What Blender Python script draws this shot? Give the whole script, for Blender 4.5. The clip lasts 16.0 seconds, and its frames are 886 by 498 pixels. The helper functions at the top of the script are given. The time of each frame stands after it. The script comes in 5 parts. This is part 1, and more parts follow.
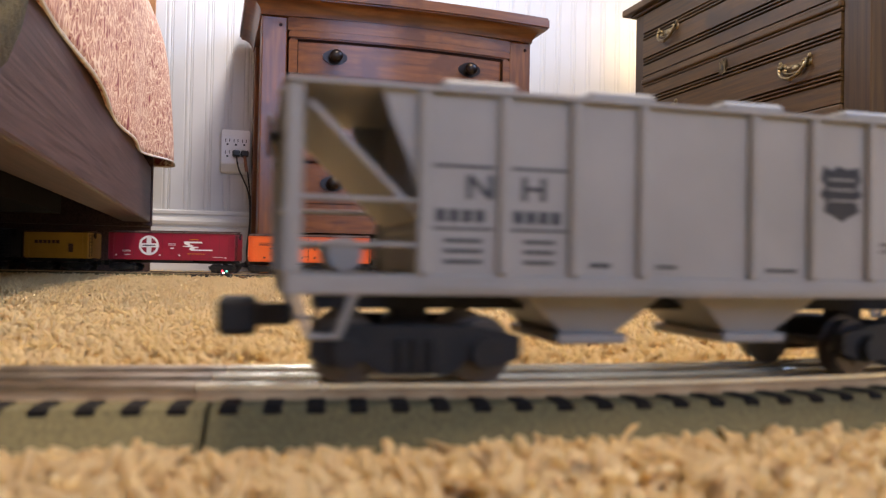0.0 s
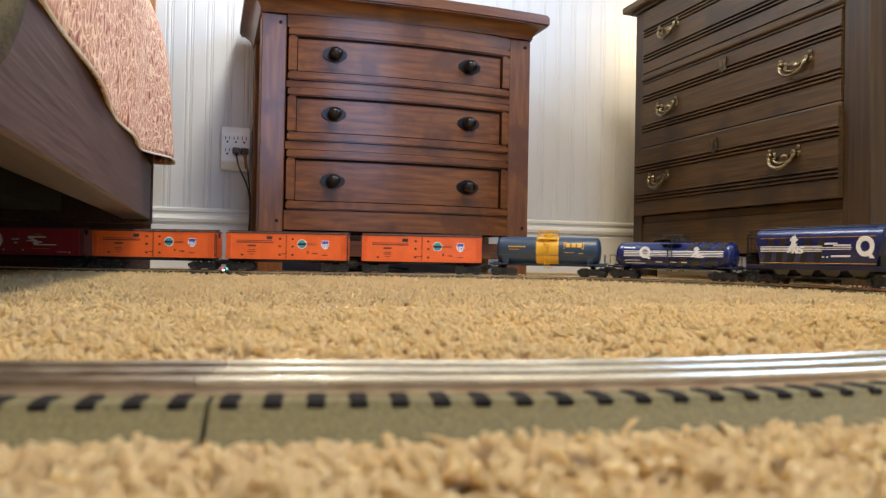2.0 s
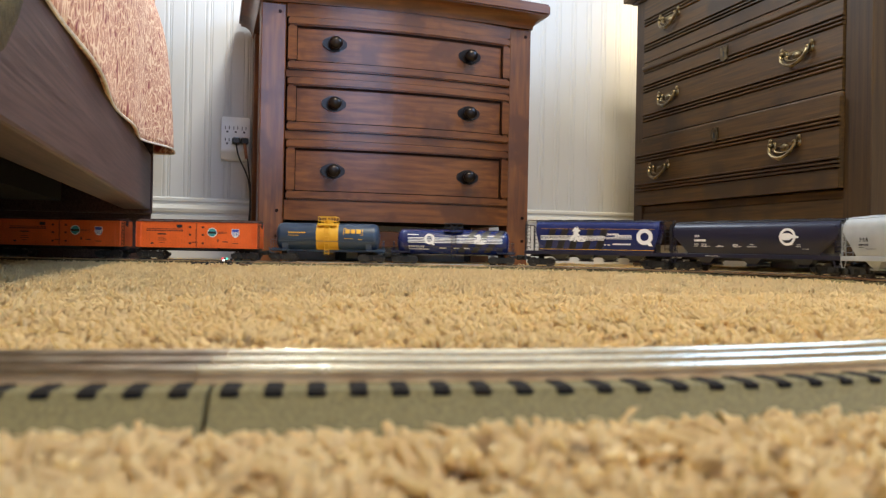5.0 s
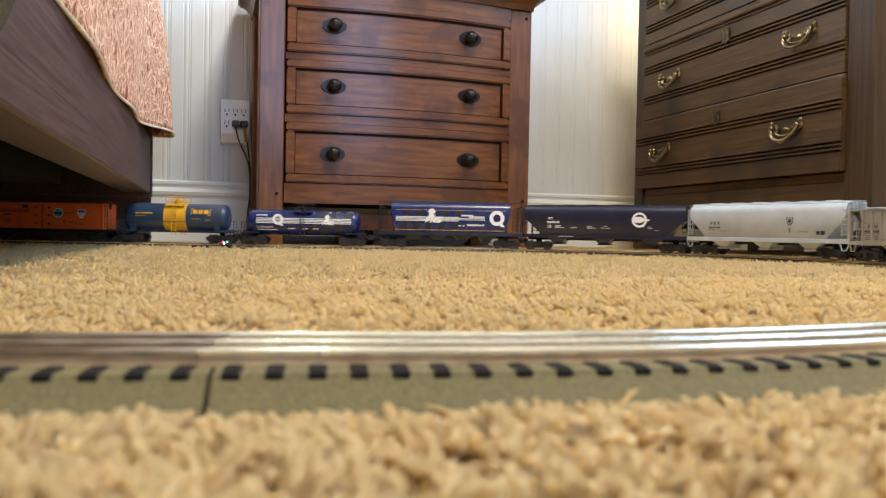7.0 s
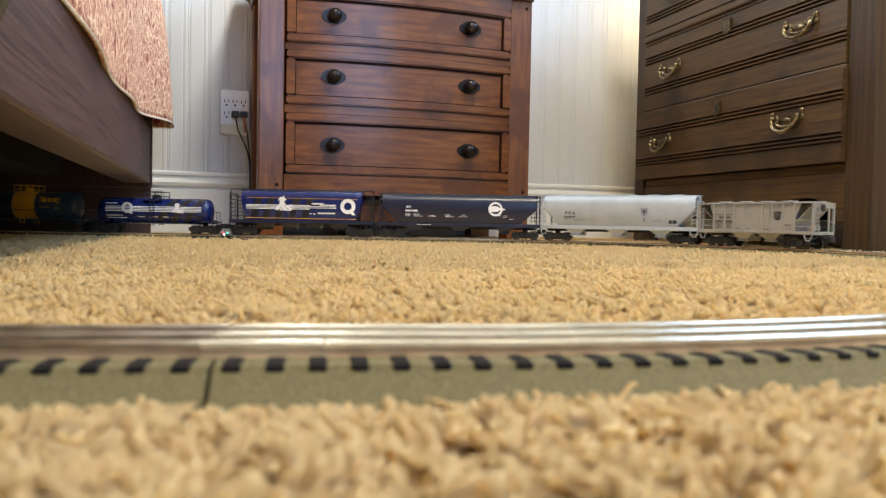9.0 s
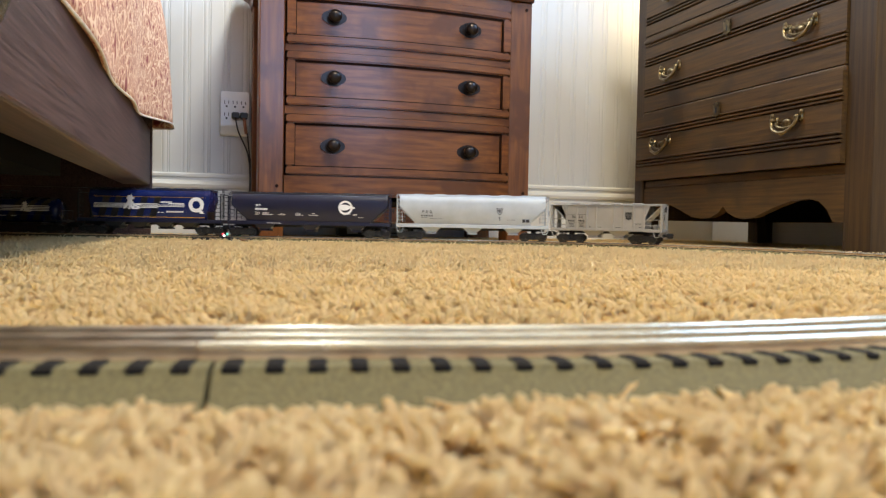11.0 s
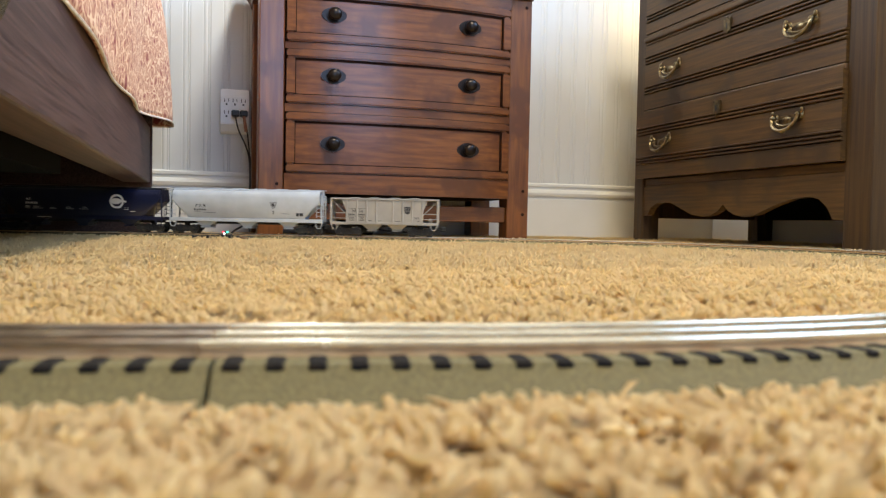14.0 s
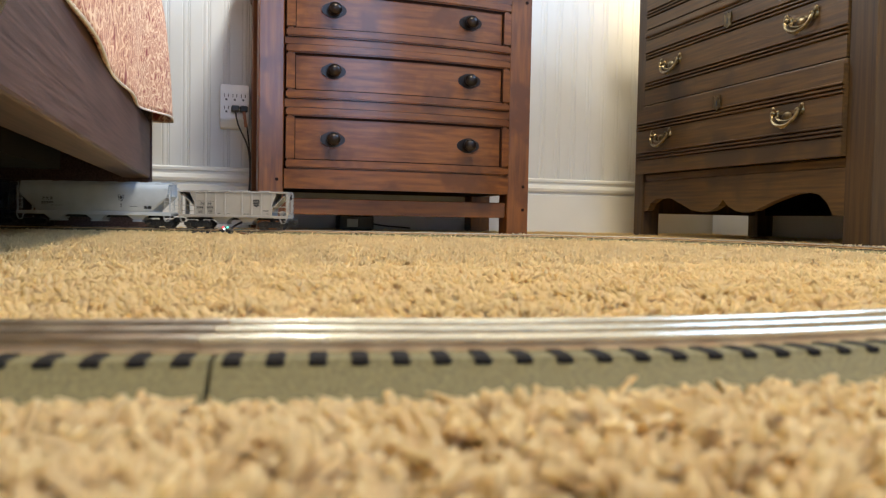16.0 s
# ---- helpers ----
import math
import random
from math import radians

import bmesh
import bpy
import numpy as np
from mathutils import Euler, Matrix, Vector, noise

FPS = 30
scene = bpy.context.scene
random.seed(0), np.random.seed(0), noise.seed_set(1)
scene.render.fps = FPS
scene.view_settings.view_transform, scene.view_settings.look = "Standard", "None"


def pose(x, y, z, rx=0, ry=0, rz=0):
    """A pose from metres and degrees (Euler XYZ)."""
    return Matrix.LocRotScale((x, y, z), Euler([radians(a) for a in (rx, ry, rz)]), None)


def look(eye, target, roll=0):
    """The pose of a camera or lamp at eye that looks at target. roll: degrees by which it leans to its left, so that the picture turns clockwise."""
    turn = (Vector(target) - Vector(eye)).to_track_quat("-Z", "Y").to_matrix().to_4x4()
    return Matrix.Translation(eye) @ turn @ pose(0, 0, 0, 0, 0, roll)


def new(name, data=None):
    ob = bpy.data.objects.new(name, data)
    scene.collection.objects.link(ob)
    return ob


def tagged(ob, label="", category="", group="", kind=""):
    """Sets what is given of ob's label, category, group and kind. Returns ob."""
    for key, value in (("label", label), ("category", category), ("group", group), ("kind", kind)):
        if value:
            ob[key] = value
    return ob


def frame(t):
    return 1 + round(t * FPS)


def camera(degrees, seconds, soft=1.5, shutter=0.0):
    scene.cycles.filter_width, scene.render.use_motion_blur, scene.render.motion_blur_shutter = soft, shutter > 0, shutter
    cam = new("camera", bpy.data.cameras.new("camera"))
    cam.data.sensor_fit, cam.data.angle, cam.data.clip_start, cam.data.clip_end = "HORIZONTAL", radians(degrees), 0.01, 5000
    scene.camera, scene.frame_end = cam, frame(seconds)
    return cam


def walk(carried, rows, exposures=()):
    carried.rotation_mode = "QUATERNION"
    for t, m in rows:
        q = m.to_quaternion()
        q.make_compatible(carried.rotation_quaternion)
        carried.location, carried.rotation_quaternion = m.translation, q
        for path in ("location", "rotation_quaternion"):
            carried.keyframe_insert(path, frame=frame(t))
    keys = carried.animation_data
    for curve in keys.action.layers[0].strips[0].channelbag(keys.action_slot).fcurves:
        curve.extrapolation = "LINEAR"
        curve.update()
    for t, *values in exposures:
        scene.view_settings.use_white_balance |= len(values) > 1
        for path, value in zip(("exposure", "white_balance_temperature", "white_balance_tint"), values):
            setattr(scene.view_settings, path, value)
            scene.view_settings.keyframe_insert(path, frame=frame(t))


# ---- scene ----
cam = camera(60, 16.0, soft=1.25, shutter=0.5)
YAW, ROLL = 17.0, 1.06


def eye_pose(pitch, z):
    """The camera on the carpet, looking 17 degrees to the right of the wall's normal."""
    p, a = radians(pitch), radians(YAW)
    eye = Vector((0, 0, z))
    return look(eye, eye + Vector((math.sin(a) * math.cos(p), math.cos(a) * math.cos(p), math.sin(p))), ROLL)


# seconds, pitch in degrees (up), height of the lens
TILT = [(0, 0.905, 0.0570), (0.5, 0.905, 0.0570), (1, 0.821, 0.0565), (1.5, 0.736, 0.0562), (2, 0.736, 0.0562),
        (2.5, 0.736, 0.0559), (3, 0.483, 0.0559), (3.5, 0.314, 0.0558), (4, 0.483, 0.0559), (4.2, 0.610, 0.0559),
        (5.2, -0.253, 0.0559), (6.5, -1.373, 0.0558), (7, -1.247, 0.0558), (7.5, -1.247, 0.0558), (8, -1.415, 0.0559),
        (8.5, -1.753, 0.0563), (9, -1.942, 0.0563), (10.2, -1.892, 0.0563), (11.5, -1.837, 0.0563), (12, -1.837, 0.0563),
        (12.5, -1.963, 0.0563), (13, -1.963, 0.0563), (13.5, -1.963, 0.0563), (14, -2.005, 0.0563), (14.5, -2.132, 0.0563),
        (15, -2.132, 0.0563), (15.5, -2.216, 0.0563), (16, -2.343, 0.0563)]
cam.data.dof.use_dof, cam.data.dof.focus_distance, cam.data.dof.aperture_fstop = True, 1.5, 16
walk(cam, [(t, eye_pose(p, z)) for t, p, z in TILT],
     exposures=[(0, -0.22, 6700, 22), (0.5, -0.24, 6650, 18), (1.5, -0.26, 6550, 13), (3.5, -0.26, 6530, 10), (7, -0.18, 6530, 9), (12, -0.10, 6530, 9), (16, -0.09, 6550, 9)])

# ---- light ----
world = bpy.data.worlds.new("world")
scene.world = world
world.use_nodes = True
bg = world.node_tree.nodes["Background"]
bg.inputs[0].default_value = (0.75, 0.85, 1.0, 1)
bg.inputs[1].default_value = 0.15


def area_lamp(name, eye, target, sx, sy, watts, colour):
    lamp = bpy.data.lights.new(name, "AREA")
    lamp.shape, lamp.size, lamp.size_y, lamp.energy, lamp.color = "RECTANGLE", sx, sy, watts, colour
    ob = new(name, lamp)
    ob.matrix_world = look(eye, target)
    return ob


def bulb_lamp(name, at, watts, colour, radius):
    lamp = bpy.data.lights.new(name, "POINT")
    lamp.energy, lamp.color, lamp.shadow_soft_size = watts, colour, radius
    ob = new(name, lamp)
    ob.location = at
    return ob


# daylight in the windows behind and beside the camera, a lamp on the small chest, a lamp in the corner, the ceiling lamp
area_lamp("window_light", (0.60, -2.38, 1.42), (0.3, 2.2, 0.5), 1.2, 1.3, 48, (0.36, 0.58, 1.0))
area_lamp("side_window_light", (1.63, 1.00, 1.50), (-0.2, 1.3, 0.2), 0.8, 0.7, 32, (0.34, 0.58, 1.0))
bulb_lamp("table_lamp_light", (0.22, 2.02, 1.22), 30, (0.80, 0.90, 1.0), 0.06)
bulb_lamp("corner_lamp_light", (1.42, 2.10, 0.80), 3.0, (1.0, 0.72, 0.24), 0.06)
area_lamp("ceiling_lamp_light", (0.55, 0.40, 2.44), (0.55, 0.40, 0), 0.5, 0.5, 72, (1.0, 0.90, 0.69))

# ---- materials ----
def material(name, colour, rough=0.5, metal=0.0, colour2=None, scale=20.0, stretch=(1, 1, 1), bump=0.0,
             bump_scale=200.0, coat=0.0, detail=6.0, spread=(0.35, 0.65), spots=None, spot_scale=60.0, vary=0.0, emit=0.0,
             rough2=None, spec=0.5):
    """A procedural surface: two colours mixed by stretched noise, a second, finer noise for relief, optional dark specks."""
    m = bpy.data.materials.new(name)
    m.use_nodes = True
    nt = m.node_tree
    bsdf = nt.nodes["Principled BSDF"]
    bsdf.inputs["Roughness"].default_value, bsdf.inputs["Metallic"].default_value = rough, metal
    bsdf.inputs["Coat Weight"].default_value = coat
    bsdf.inputs["Specular IOR Level"].default_value = spec
    bsdf.inputs["Coat Roughness"].default_value = 0.20
    c1, c2 = (*colour, 1), (*(colour2 or [c * 0.8 for c in colour]), 1)
    tex = nt.nodes.new("ShaderNodeTexCoord")
    mp = nt.nodes.new("ShaderNodeMapping")
    mp.inputs["Scale"].default_value = stretch
    nt.links.new(tex.outputs["Object"], mp.inputs[0])
    n1 = nt.nodes.new("ShaderNodeTexNoise")
    n1.inputs["Scale"].default_value, n1.inputs["Detail"].default_value = scale, detail
    nt.links.new(mp.outputs[0], n1.inputs["Vector"])
    ramp = nt.nodes.new("ShaderNodeValToRGB")
    ramp.color_ramp.elements[0].position, ramp.color_ramp.elements[1].position = spread
    ramp.color_ramp.elements[0].color, ramp.color_ramp.elements[1].color = c2, c1
    nt.links.new(n1.outputs[0], ramp.inputs[0])
    out = ramp.outputs[0]
    if spots:
        n3 = nt.nodes.new("ShaderNodeTexNoise")
        n3.inputs["Scale"].default_value, n3.inputs["Detail"].default_value = spot_scale, 3.0
        nt.links.new(tex.outputs["Object"], n3.inputs["Vector"])
        r3 = nt.nodes.new("ShaderNodeValToRGB")
        r3.color_ramp.elements[0].position, r3.color_ramp.elements[1].position = 0.54, 0.66
        nt.links.new(n3.outputs[0], r3.inputs[0])
        mix = nt.nodes.new("ShaderNodeMixRGB")
        mix.inputs[2].default_value = (*spots, 1)
        nt.links.new(r3.outputs[0], mix.inputs[0])
        nt.links.new(out, mix.inputs[1])
        out = mix.outputs[0]
    if vary:
        info = nt.nodes.new("ShaderNodeNewGeometry")
        hsv = nt.nodes.new("ShaderNodeHueSaturation")
        mr = nt.nodes.new("ShaderNodeMapRange")
        mr.inputs[3].default_value, mr.inputs[4].default_value = 1 - vary, 1 + vary
        nt.links.new(info.outputs["Random Per Island"], mr.inputs[0])
        nt.links.new(mr.outputs[0], hsv.inputs["Value"])
        nt.links.new(out, hsv.inputs["Color"])
        out = hsv.outputs[0]
    nt.links.new(out, bsdf.inputs["Base Color"])
    if rough2 is not None:
        rr = nt.nodes.new("ShaderNodeMapRange")
        rr.inputs[3].default_value, rr.inputs[4].default_value = rough, rough2
        nt.links.new(n1.outputs[0], rr.inputs[0])
        nt.links.new(rr.outputs[0], bsdf.inputs["Roughness"])
    if bump:
        n2 = nt.nodes.new("ShaderNodeTexNoise")
        n2.inputs["Scale"].default_value, n2.inputs["Detail"].default_value = bump_scale, 4.0
        nt.links.new(mp.outputs[0], n2.inputs["Vector"])
        b = nt.nodes.new("ShaderNodeBump")
        b.inputs["Strength"].default_value, b.inputs["Distance"].default_value = bump, 0.002
        nt.links.new(n2.outputs[0], b.inputs["Height"])
        nt.links.new(b.outputs[0], bsdf.inputs["Normal"])
    if emit:
        bsdf.inputs["Emission Color"].default_value, bsdf.inputs["Emission Strength"].default_value = c1, emit
    return m


M_WALL = material("wall_paint", (0.58, 0.575, 0.56), 0.5, colour2=(0.54, 0.53, 0.51), scale=4, bump=0.1, bump_scale=300)
M_CEIL = material("ceiling_paint", (0.8, 0.79, 0.76), 0.8, scale=5, bump=0.1)
M_PILE = material("carpet_yarn", (0.97, 0.815, 0.52), 0.95, colour2=(0.95, 0.78, 0.47), scale=60, bump=0.6, bump_scale=2500, vary=0.03)
M_PILE_BASE = material("carpet_backing", (0.86, 0.66, 0.35), 1.0, colour2=(0.74, 0.54, 0.27), scale=150, bump=0.8, bump_scale=500)
M_CHERRY = material("stained_cherry", (0.200, 0.066, 0.012), 0.42, spec=0.3, spots=(0.085, 0.025, 0.005), spot_scale=11, colour2=(0.060, 0.017, 0.004), scale=30, stretch=(0.28, 3, 3.2), detail=12,
                    bump=0.15, bump_scale=60, coat=0.5, rough2=0.55, spread=(0.22, 0.76))
M_CHERRY_V = material("stained_cherry_upright", (0.200, 0.066, 0.012), 0.42, spec=0.3, spots=(0.085, 0.025, 0.005), spot_scale=11, colour2=(0.060, 0.017, 0.004), scale=30, stretch=(3.2, 3, 0.28), detail=12,
                    bump=0.15, bump_scale=60, coat=0.5, rough2=0.55, spread=(0.22, 0.76))
# near-black cherry for pegs, and for shade painted into lines, gaps, inner panels
M_CHERRY_D = material("cherry_peg_and_shade", (0.018, 0.007, 0.004), 0.95, scale=20, spec=0.1)
M_OAK = material("brown_dresser_wood", (0.092, 0.048, 0.012), 0.45, spec=0.35, colour2=(0.044, 0.022, 0.006), scale=34, detail=10, stretch=(3, 0.20, 5), spots=(0.040, 0.022, 0.008), spot_scale=7,
                 bump=0.2, bump_scale=80, rough2=0.6)
M_OAK_V = material("brown_dresser_wood_upright", (0.062, 0.034, 0.012), 0.5, spec=0.3, colour2=(0.030, 0.016, 0.007), scale=26, detail=9, stretch=(3, 4, 0.16),
                   bump=0.2, bump_scale=80, rough2=0.55)
M_BEDWOOD = material("bed_laminate", (0.105, 0.064, 0.056), 0.45, spec=0.22, colour2=(0.050, 0.028, 0.024), scale=84, detail=8, stretch=(3, 0.07, 3.2),
                     bump=0.15, bump_scale=60, rough2=0.55)
# near-black that stands in for shade inside and under the furniture
M_SHADE = material("painted_shade", (0.004, 0.0035, 0.003), 1.0, scale=10, spec=0.1)
M_BRASS = material("aged_brass", (0.25, 0.185, 0.095), 0.34, 0.9, colour2=(0.10, 0.070, 0.032), scale=90, bump=0.2)
M_IRON = material("oiled_bronze", (0.022, 0.016, 0.014), 0.30, 0.7, scale=60)
M_PLASTIC_W = material("white_plastic", (0.88, 0.88, 0.86), 0.35, scale=8)
M_PLASTIC_B = material("black_plastic", (0.012, 0.012, 0.013), 0.42, scale=40)
M_SLOT = material("socket_slot", (0.02, 0.02, 0.02), 0.6)
M_ROADBED = material("grey_green_roadbed", (0.215, 0.172, 0.068), 0.85, colour2=(0.100, 0.080, 0.034), scale=1300, detail=2, spread=(0.30, 0.62), bump=0.25,
                     bump_scale=1500)
M_TIE = material("dark_tie", (0.017, 0.013, 0.010), 0.9, spec=0.2, scale=200, bump=0.3)
M_RAIL = material("nickel_rail", (0.96, 0.87, 0.64), 0.22, 0.82, colour2=(0.80, 0.72, 0.54), scale=40, stretch=(1, 1, 1), rough2=0.30)
M_RAILWEB = material("tarnished_rail_side", (0.66, 0.46, 0.25), 0.6, 0.15, colour2=(0.50, 0.31, 0.15), scale=70, rough2=0.7)
M_RAIL_OLD = material("tarnished_rail", (0.66, 0.59, 0.47), 0.26, 1.0, colour2=(0.40, 0.33, 0.25), scale=60, rough2=0.4)
M_RAILMID = material("blackened_rail", (0.10, 0.085, 0.07), 0.4, 0.8, scale=60)


def let_light_through(m, share):
    """Yarn lets part of the light pass through it."""
    nt = m.node_tree
    bsdf, out = nt.nodes["Principled BSDF"], nt.nodes["Material Output"]
    tr = nt.nodes.new("ShaderNodeBsdfTranslucent")
    mix = nt.nodes.new("ShaderNodeMixShader")
    mix.inputs[0].default_value = share
    nt.links.new(bsdf.inputs["Base Color"].links[0].from_socket, tr.inputs["Color"])
    nt.links.new(bsdf.outputs[0], mix.inputs[1])
    nt.links.new(tr.outputs[0], mix.inputs[2])
    nt.links.new(mix.outputs[0], out.inputs["Surface"])


let_light_through(M_PILE, 0.68)

# ---- mesh tools ----
def bm_box(bm, lo, hi, bevel=0.0, seg=1):
    """Adds a box between two corners; bevel rounds its edges."""
    c = [(a + b) / 2 for a, b in zip(lo, hi)]
    r = bmesh.ops.create_cube(bm, size=1.0, matrix=Matrix.LocRotScale(c, None, [max(abs(b - a), 1e-5) for a, b in zip(lo, hi)]))
    if bevel:
        edges = list({e for v in r["verts"] for e in v.link_edges})
        bmesh.ops.bevel(bm, geom=edges, offset=bevel, segments=seg, profile=0.5, affect="EDGES")


def bm_cyl(bm, a, b, r1, r2=None, n=12, caps=True):
    """Adds a round bar from a to b."""
    a, b = Vector(a), Vector(b)
    d = b - a
    m = Matrix.Translation((a + b) / 2) @ d.to_track_quat("Z", "Y").to_matrix().to_4x4()
    bmesh.ops.create_cone(bm, cap_ends=caps, segments=n, radius1=r1, radius2=r1 if r2 is None else r2, depth=d.length, matrix=m)


def bm_ball(bm, c, sx, sy, sz, n=12):
    bmesh.ops.create_uvsphere(bm, u_segments=n, v_segments=max(6, n // 2), radius=1.0, matrix=Matrix.LocRotScale(c, None, (sx, sy, sz)))


def bm_prism(bm, pts, axis, lo, hi):
    """Extrudes a closed outline (two coordinates) along an axis from lo to hi."""
    def at(p, k):
        return {"x": (k, p[0], p[1]), "y": (p[0], k, p[1]), "z": (p[0], p[1], k)}[axis]
    a = [bm.verts.new(at(p, lo)) for p in pts]
    b = [bm.verts.new(at(p, hi)) for p in pts]
    n = len(pts)
    faces = [bm.faces.new(a), bm.faces.new(list(reversed(b)))]
    for i in range(n):
        faces.append(bm.faces.new([a[i], b[i], b[(i + 1) % n], a[(i + 1) % n]]))
    bmesh.ops.recalc_face_normals(bm, faces=faces)


def bm_sweep(bm, pts, radius, n=6):
    """A bent round bar through points."""
    pts = [Vector(p) for p in pts]
    rings = []
    for i, p in enumerate(pts):
        d = (pts[min(i + 1, len(pts) - 1)] - pts[max(i - 1, 0)]).normalized()
        q = d.to_track_quat("Z", "Y")
        rings.append([bm.verts.new(p + q @ Vector((radius * math.cos(k * math.tau / n), radius * math.sin(k * math.tau / n), 0))) for k in range(n)])
    for r, s in zip(rings, rings[1:]):
        for k in range(n):
            bm.faces.new([r[k], r[(k + 1) % n], s[(k + 1) % n], s[k]])
    bm.faces.new(list(reversed(rings[0])))
    bm.faces.new(rings[-1])


def loft(bm, rings):
    """Joins closed rings of points, with a cap at each end."""
    vs = [[bm.verts.new(p) for p in r] for r in rings]
    n = len(vs[0])
    for a, b in zip(vs, vs[1:]):
        for i in range(n):
            bm.faces.new([a[i], a[(i + 1) % n], b[(i + 1) % n], b[i]])
    bm.faces.new(vs[0])
    bm.faces.new(list(reversed(vs[-1])))
    bmesh.ops.recalc_face_normals(bm, faces=bm.faces[:])


def part(name, bm, mat, parent=None, label="", smooth=False, at=None):
    """Links a bmesh as one mesh object, under a parent if one is given."""
    me = bpy.data.meshes.new(name)
    bm.to_mesh(me)
    bm.free()
    me.materials.append(mat)
    if smooth:
        for p in me.polygons:
            p.use_smooth = True
        me.set_sharp_from_angle(angle=radians(40))
    ob = new(name, me)
    if parent is not None:
        ob.parent = parent
    if at is not None:
        ob.matrix_basis = at
    if label:
        tagged(ob, label)
    return ob


def boxed(name, boxes, mat, parent=None, label="", bevel=0.0, at=None):
    bm = bmesh.new()
    for lo, hi in boxes:
        bm_box(bm, lo, hi, bevel)
    return part(name, bm, mat, parent, label, at=at)


def thing(name, at, label, category, group="", kind=""):
    ob = new(name)
    ob.empty_display_size = 0.05
    ob.matrix_basis = at
    return tagged(ob, label, category, group, kind)


def sheet(name, verts, faces, mat, parent=None, label=""):
    """A mesh from computed arrays."""
    me = bpy.data.meshes.new(name)
    verts, faces = np.asarray(verts, np.float32), np.asarray(faces, np.int32)
    k = faces.shape[1]
    me.vertices.add(len(verts))
    me.vertices.foreach_set("co", verts.ravel())
    me.loops.add(faces.size)
    me.loops.foreach_set("vertex_index", faces.ravel())
    me.polygons.add(len(faces))
    me.polygons.foreach_set("loop_start", np.arange(0, faces.size, k, dtype=np.int32))
    me.polygons.foreach_set("loop_total", np.full(len(faces), k, np.int32))
    me.update(calc_edges=True)
    me.materials.append(mat)
    ob = new(name, me)
    if parent is not None:
        ob.parent = parent
    if label:
        tagged(ob, label)
    return ob


# ---- the line of the track ----
RAIL_Z = 0.0235
RC = 0.6096  # curves of 48 inches across
GAUGE = 0.0163  # from the middle rail to each outer rail


class Line:
    """Straights and curves end to end; s runs along the centre rail in the train's direction."""

    def __init__(self, x, y, head, pieces):
        self.legs, s, h = [], 0.0, radians(head)
        for length, turn in pieces:
            self.legs.append((s, x, y, h, length, radians(turn)))
            x, y, h = self.on(self.legs[-1], length)
            s += length
        self.length = s

    @staticmethod
    def on(leg, d):
        s, x, y, h, length, turn = leg
        if abs(turn) < 1e-9:
            return x + d * math.cos(h), y + d * math.sin(h), h
        r = length / turn
        g = h + d / r
        return x + r * (math.sin(g) - math.sin(h)), y - r * (math.cos(g) - math.cos(h)), g

    def __call__(self, s):
        s %= self.length
        leg = [g for g in self.legs if g[0] <= s + 1e-9][-1]
        return self.on(leg, s - leg[0])


def bend(turn):
    return (radians(turn) * RC, turn)


# s = 0 lies where the front straight meets the first curve
TRACK = Line(0.0733, 0.2204, -8.42, [bend(45), (0.2805, 0), bend(127.49), (1.5, 0), bend(93.755), (0.3952, 0), bend(93.755), (1.3147, 0)])
SPEED = 0.162
# seconds, metres by which the train is ahead of an even pace
PACE = [(0, 0.002), (1, 0.005), (2.8, 0.007), (4, -0.003), (6.5, 0.000), (8, -0.006), (9, -0.008), (11.5, -0.0128), (14, -0.0155), (16, -0.019)]


def gone(t):
    """How far the train has run at a time."""
    return SPEED * t + float(np.interp(t, [p[0] for p in PACE], [p[1] for p in PACE]))



def track_point(s, side=0.0, z=0.0):
    """A point beside the track's centre line: side is to the left of the running direction."""
    x, y, h = TRACK(s)
    return Vector((x - side * math.sin(h), y + side * math.cos(h), z))

# ---- the room ----
WALL_Y, WALL_X, WALL_W, WALL_S = 2.25, 1.65, -2.6, -2.4
floor = boxed("floor", [((WALL_W, WALL_S, -0.10), (WALL_X, WALL_Y, 0.002))], M_PILE_BASE)
tagged(floor, "carpet backing under beige pile", "floor", kind="structure")
wall_north = boxed("wall_north", [((WALL_W - 0.1, WALL_Y + 0.012, -0.1), (WALL_X + 0.1, WALL_Y + 0.1, 2.5))], M_WALL)
tagged(wall_north, "cream painted beadboard panelling on the wall", "wall", kind="structure")
SY0, SY1, SZ0, SZ1 = 0.50, 1.50, 1.05, 1.95  # the side window's opening
wall_east = boxed("wall_east", [((WALL_X, WALL_S - 0.1, -0.1), (WALL_X + 0.1, SY0, 2.5)), ((WALL_X, SY1, -0.1), (WALL_X + 0.1, WALL_Y + 0.008, 2.5)),
                                ((WALL_X, SY0, -0.1), (WALL_X + 0.1, SY1, SZ0)), ((WALL_X, SY0, SZ1), (WALL_X + 0.1, SY1, 2.5))], M_WALL)
tagged(wall_east, "plain cream painted side wall with a window", "wall", kind="structure")
wall_west = boxed("wall_west", [((WALL_W - 0.1, WALL_S - 0.1, -0.1), (WALL_W, WALL_Y + 0.008, 2.5))], M_WALL)
tagged(wall_west, "plain cream painted wall beyond the bed", "wall", kind="structure")
WIN = (-0.05, 1.25, 0.72, 2.15)  # x0, x1, z0, z1 of the window behind the camera
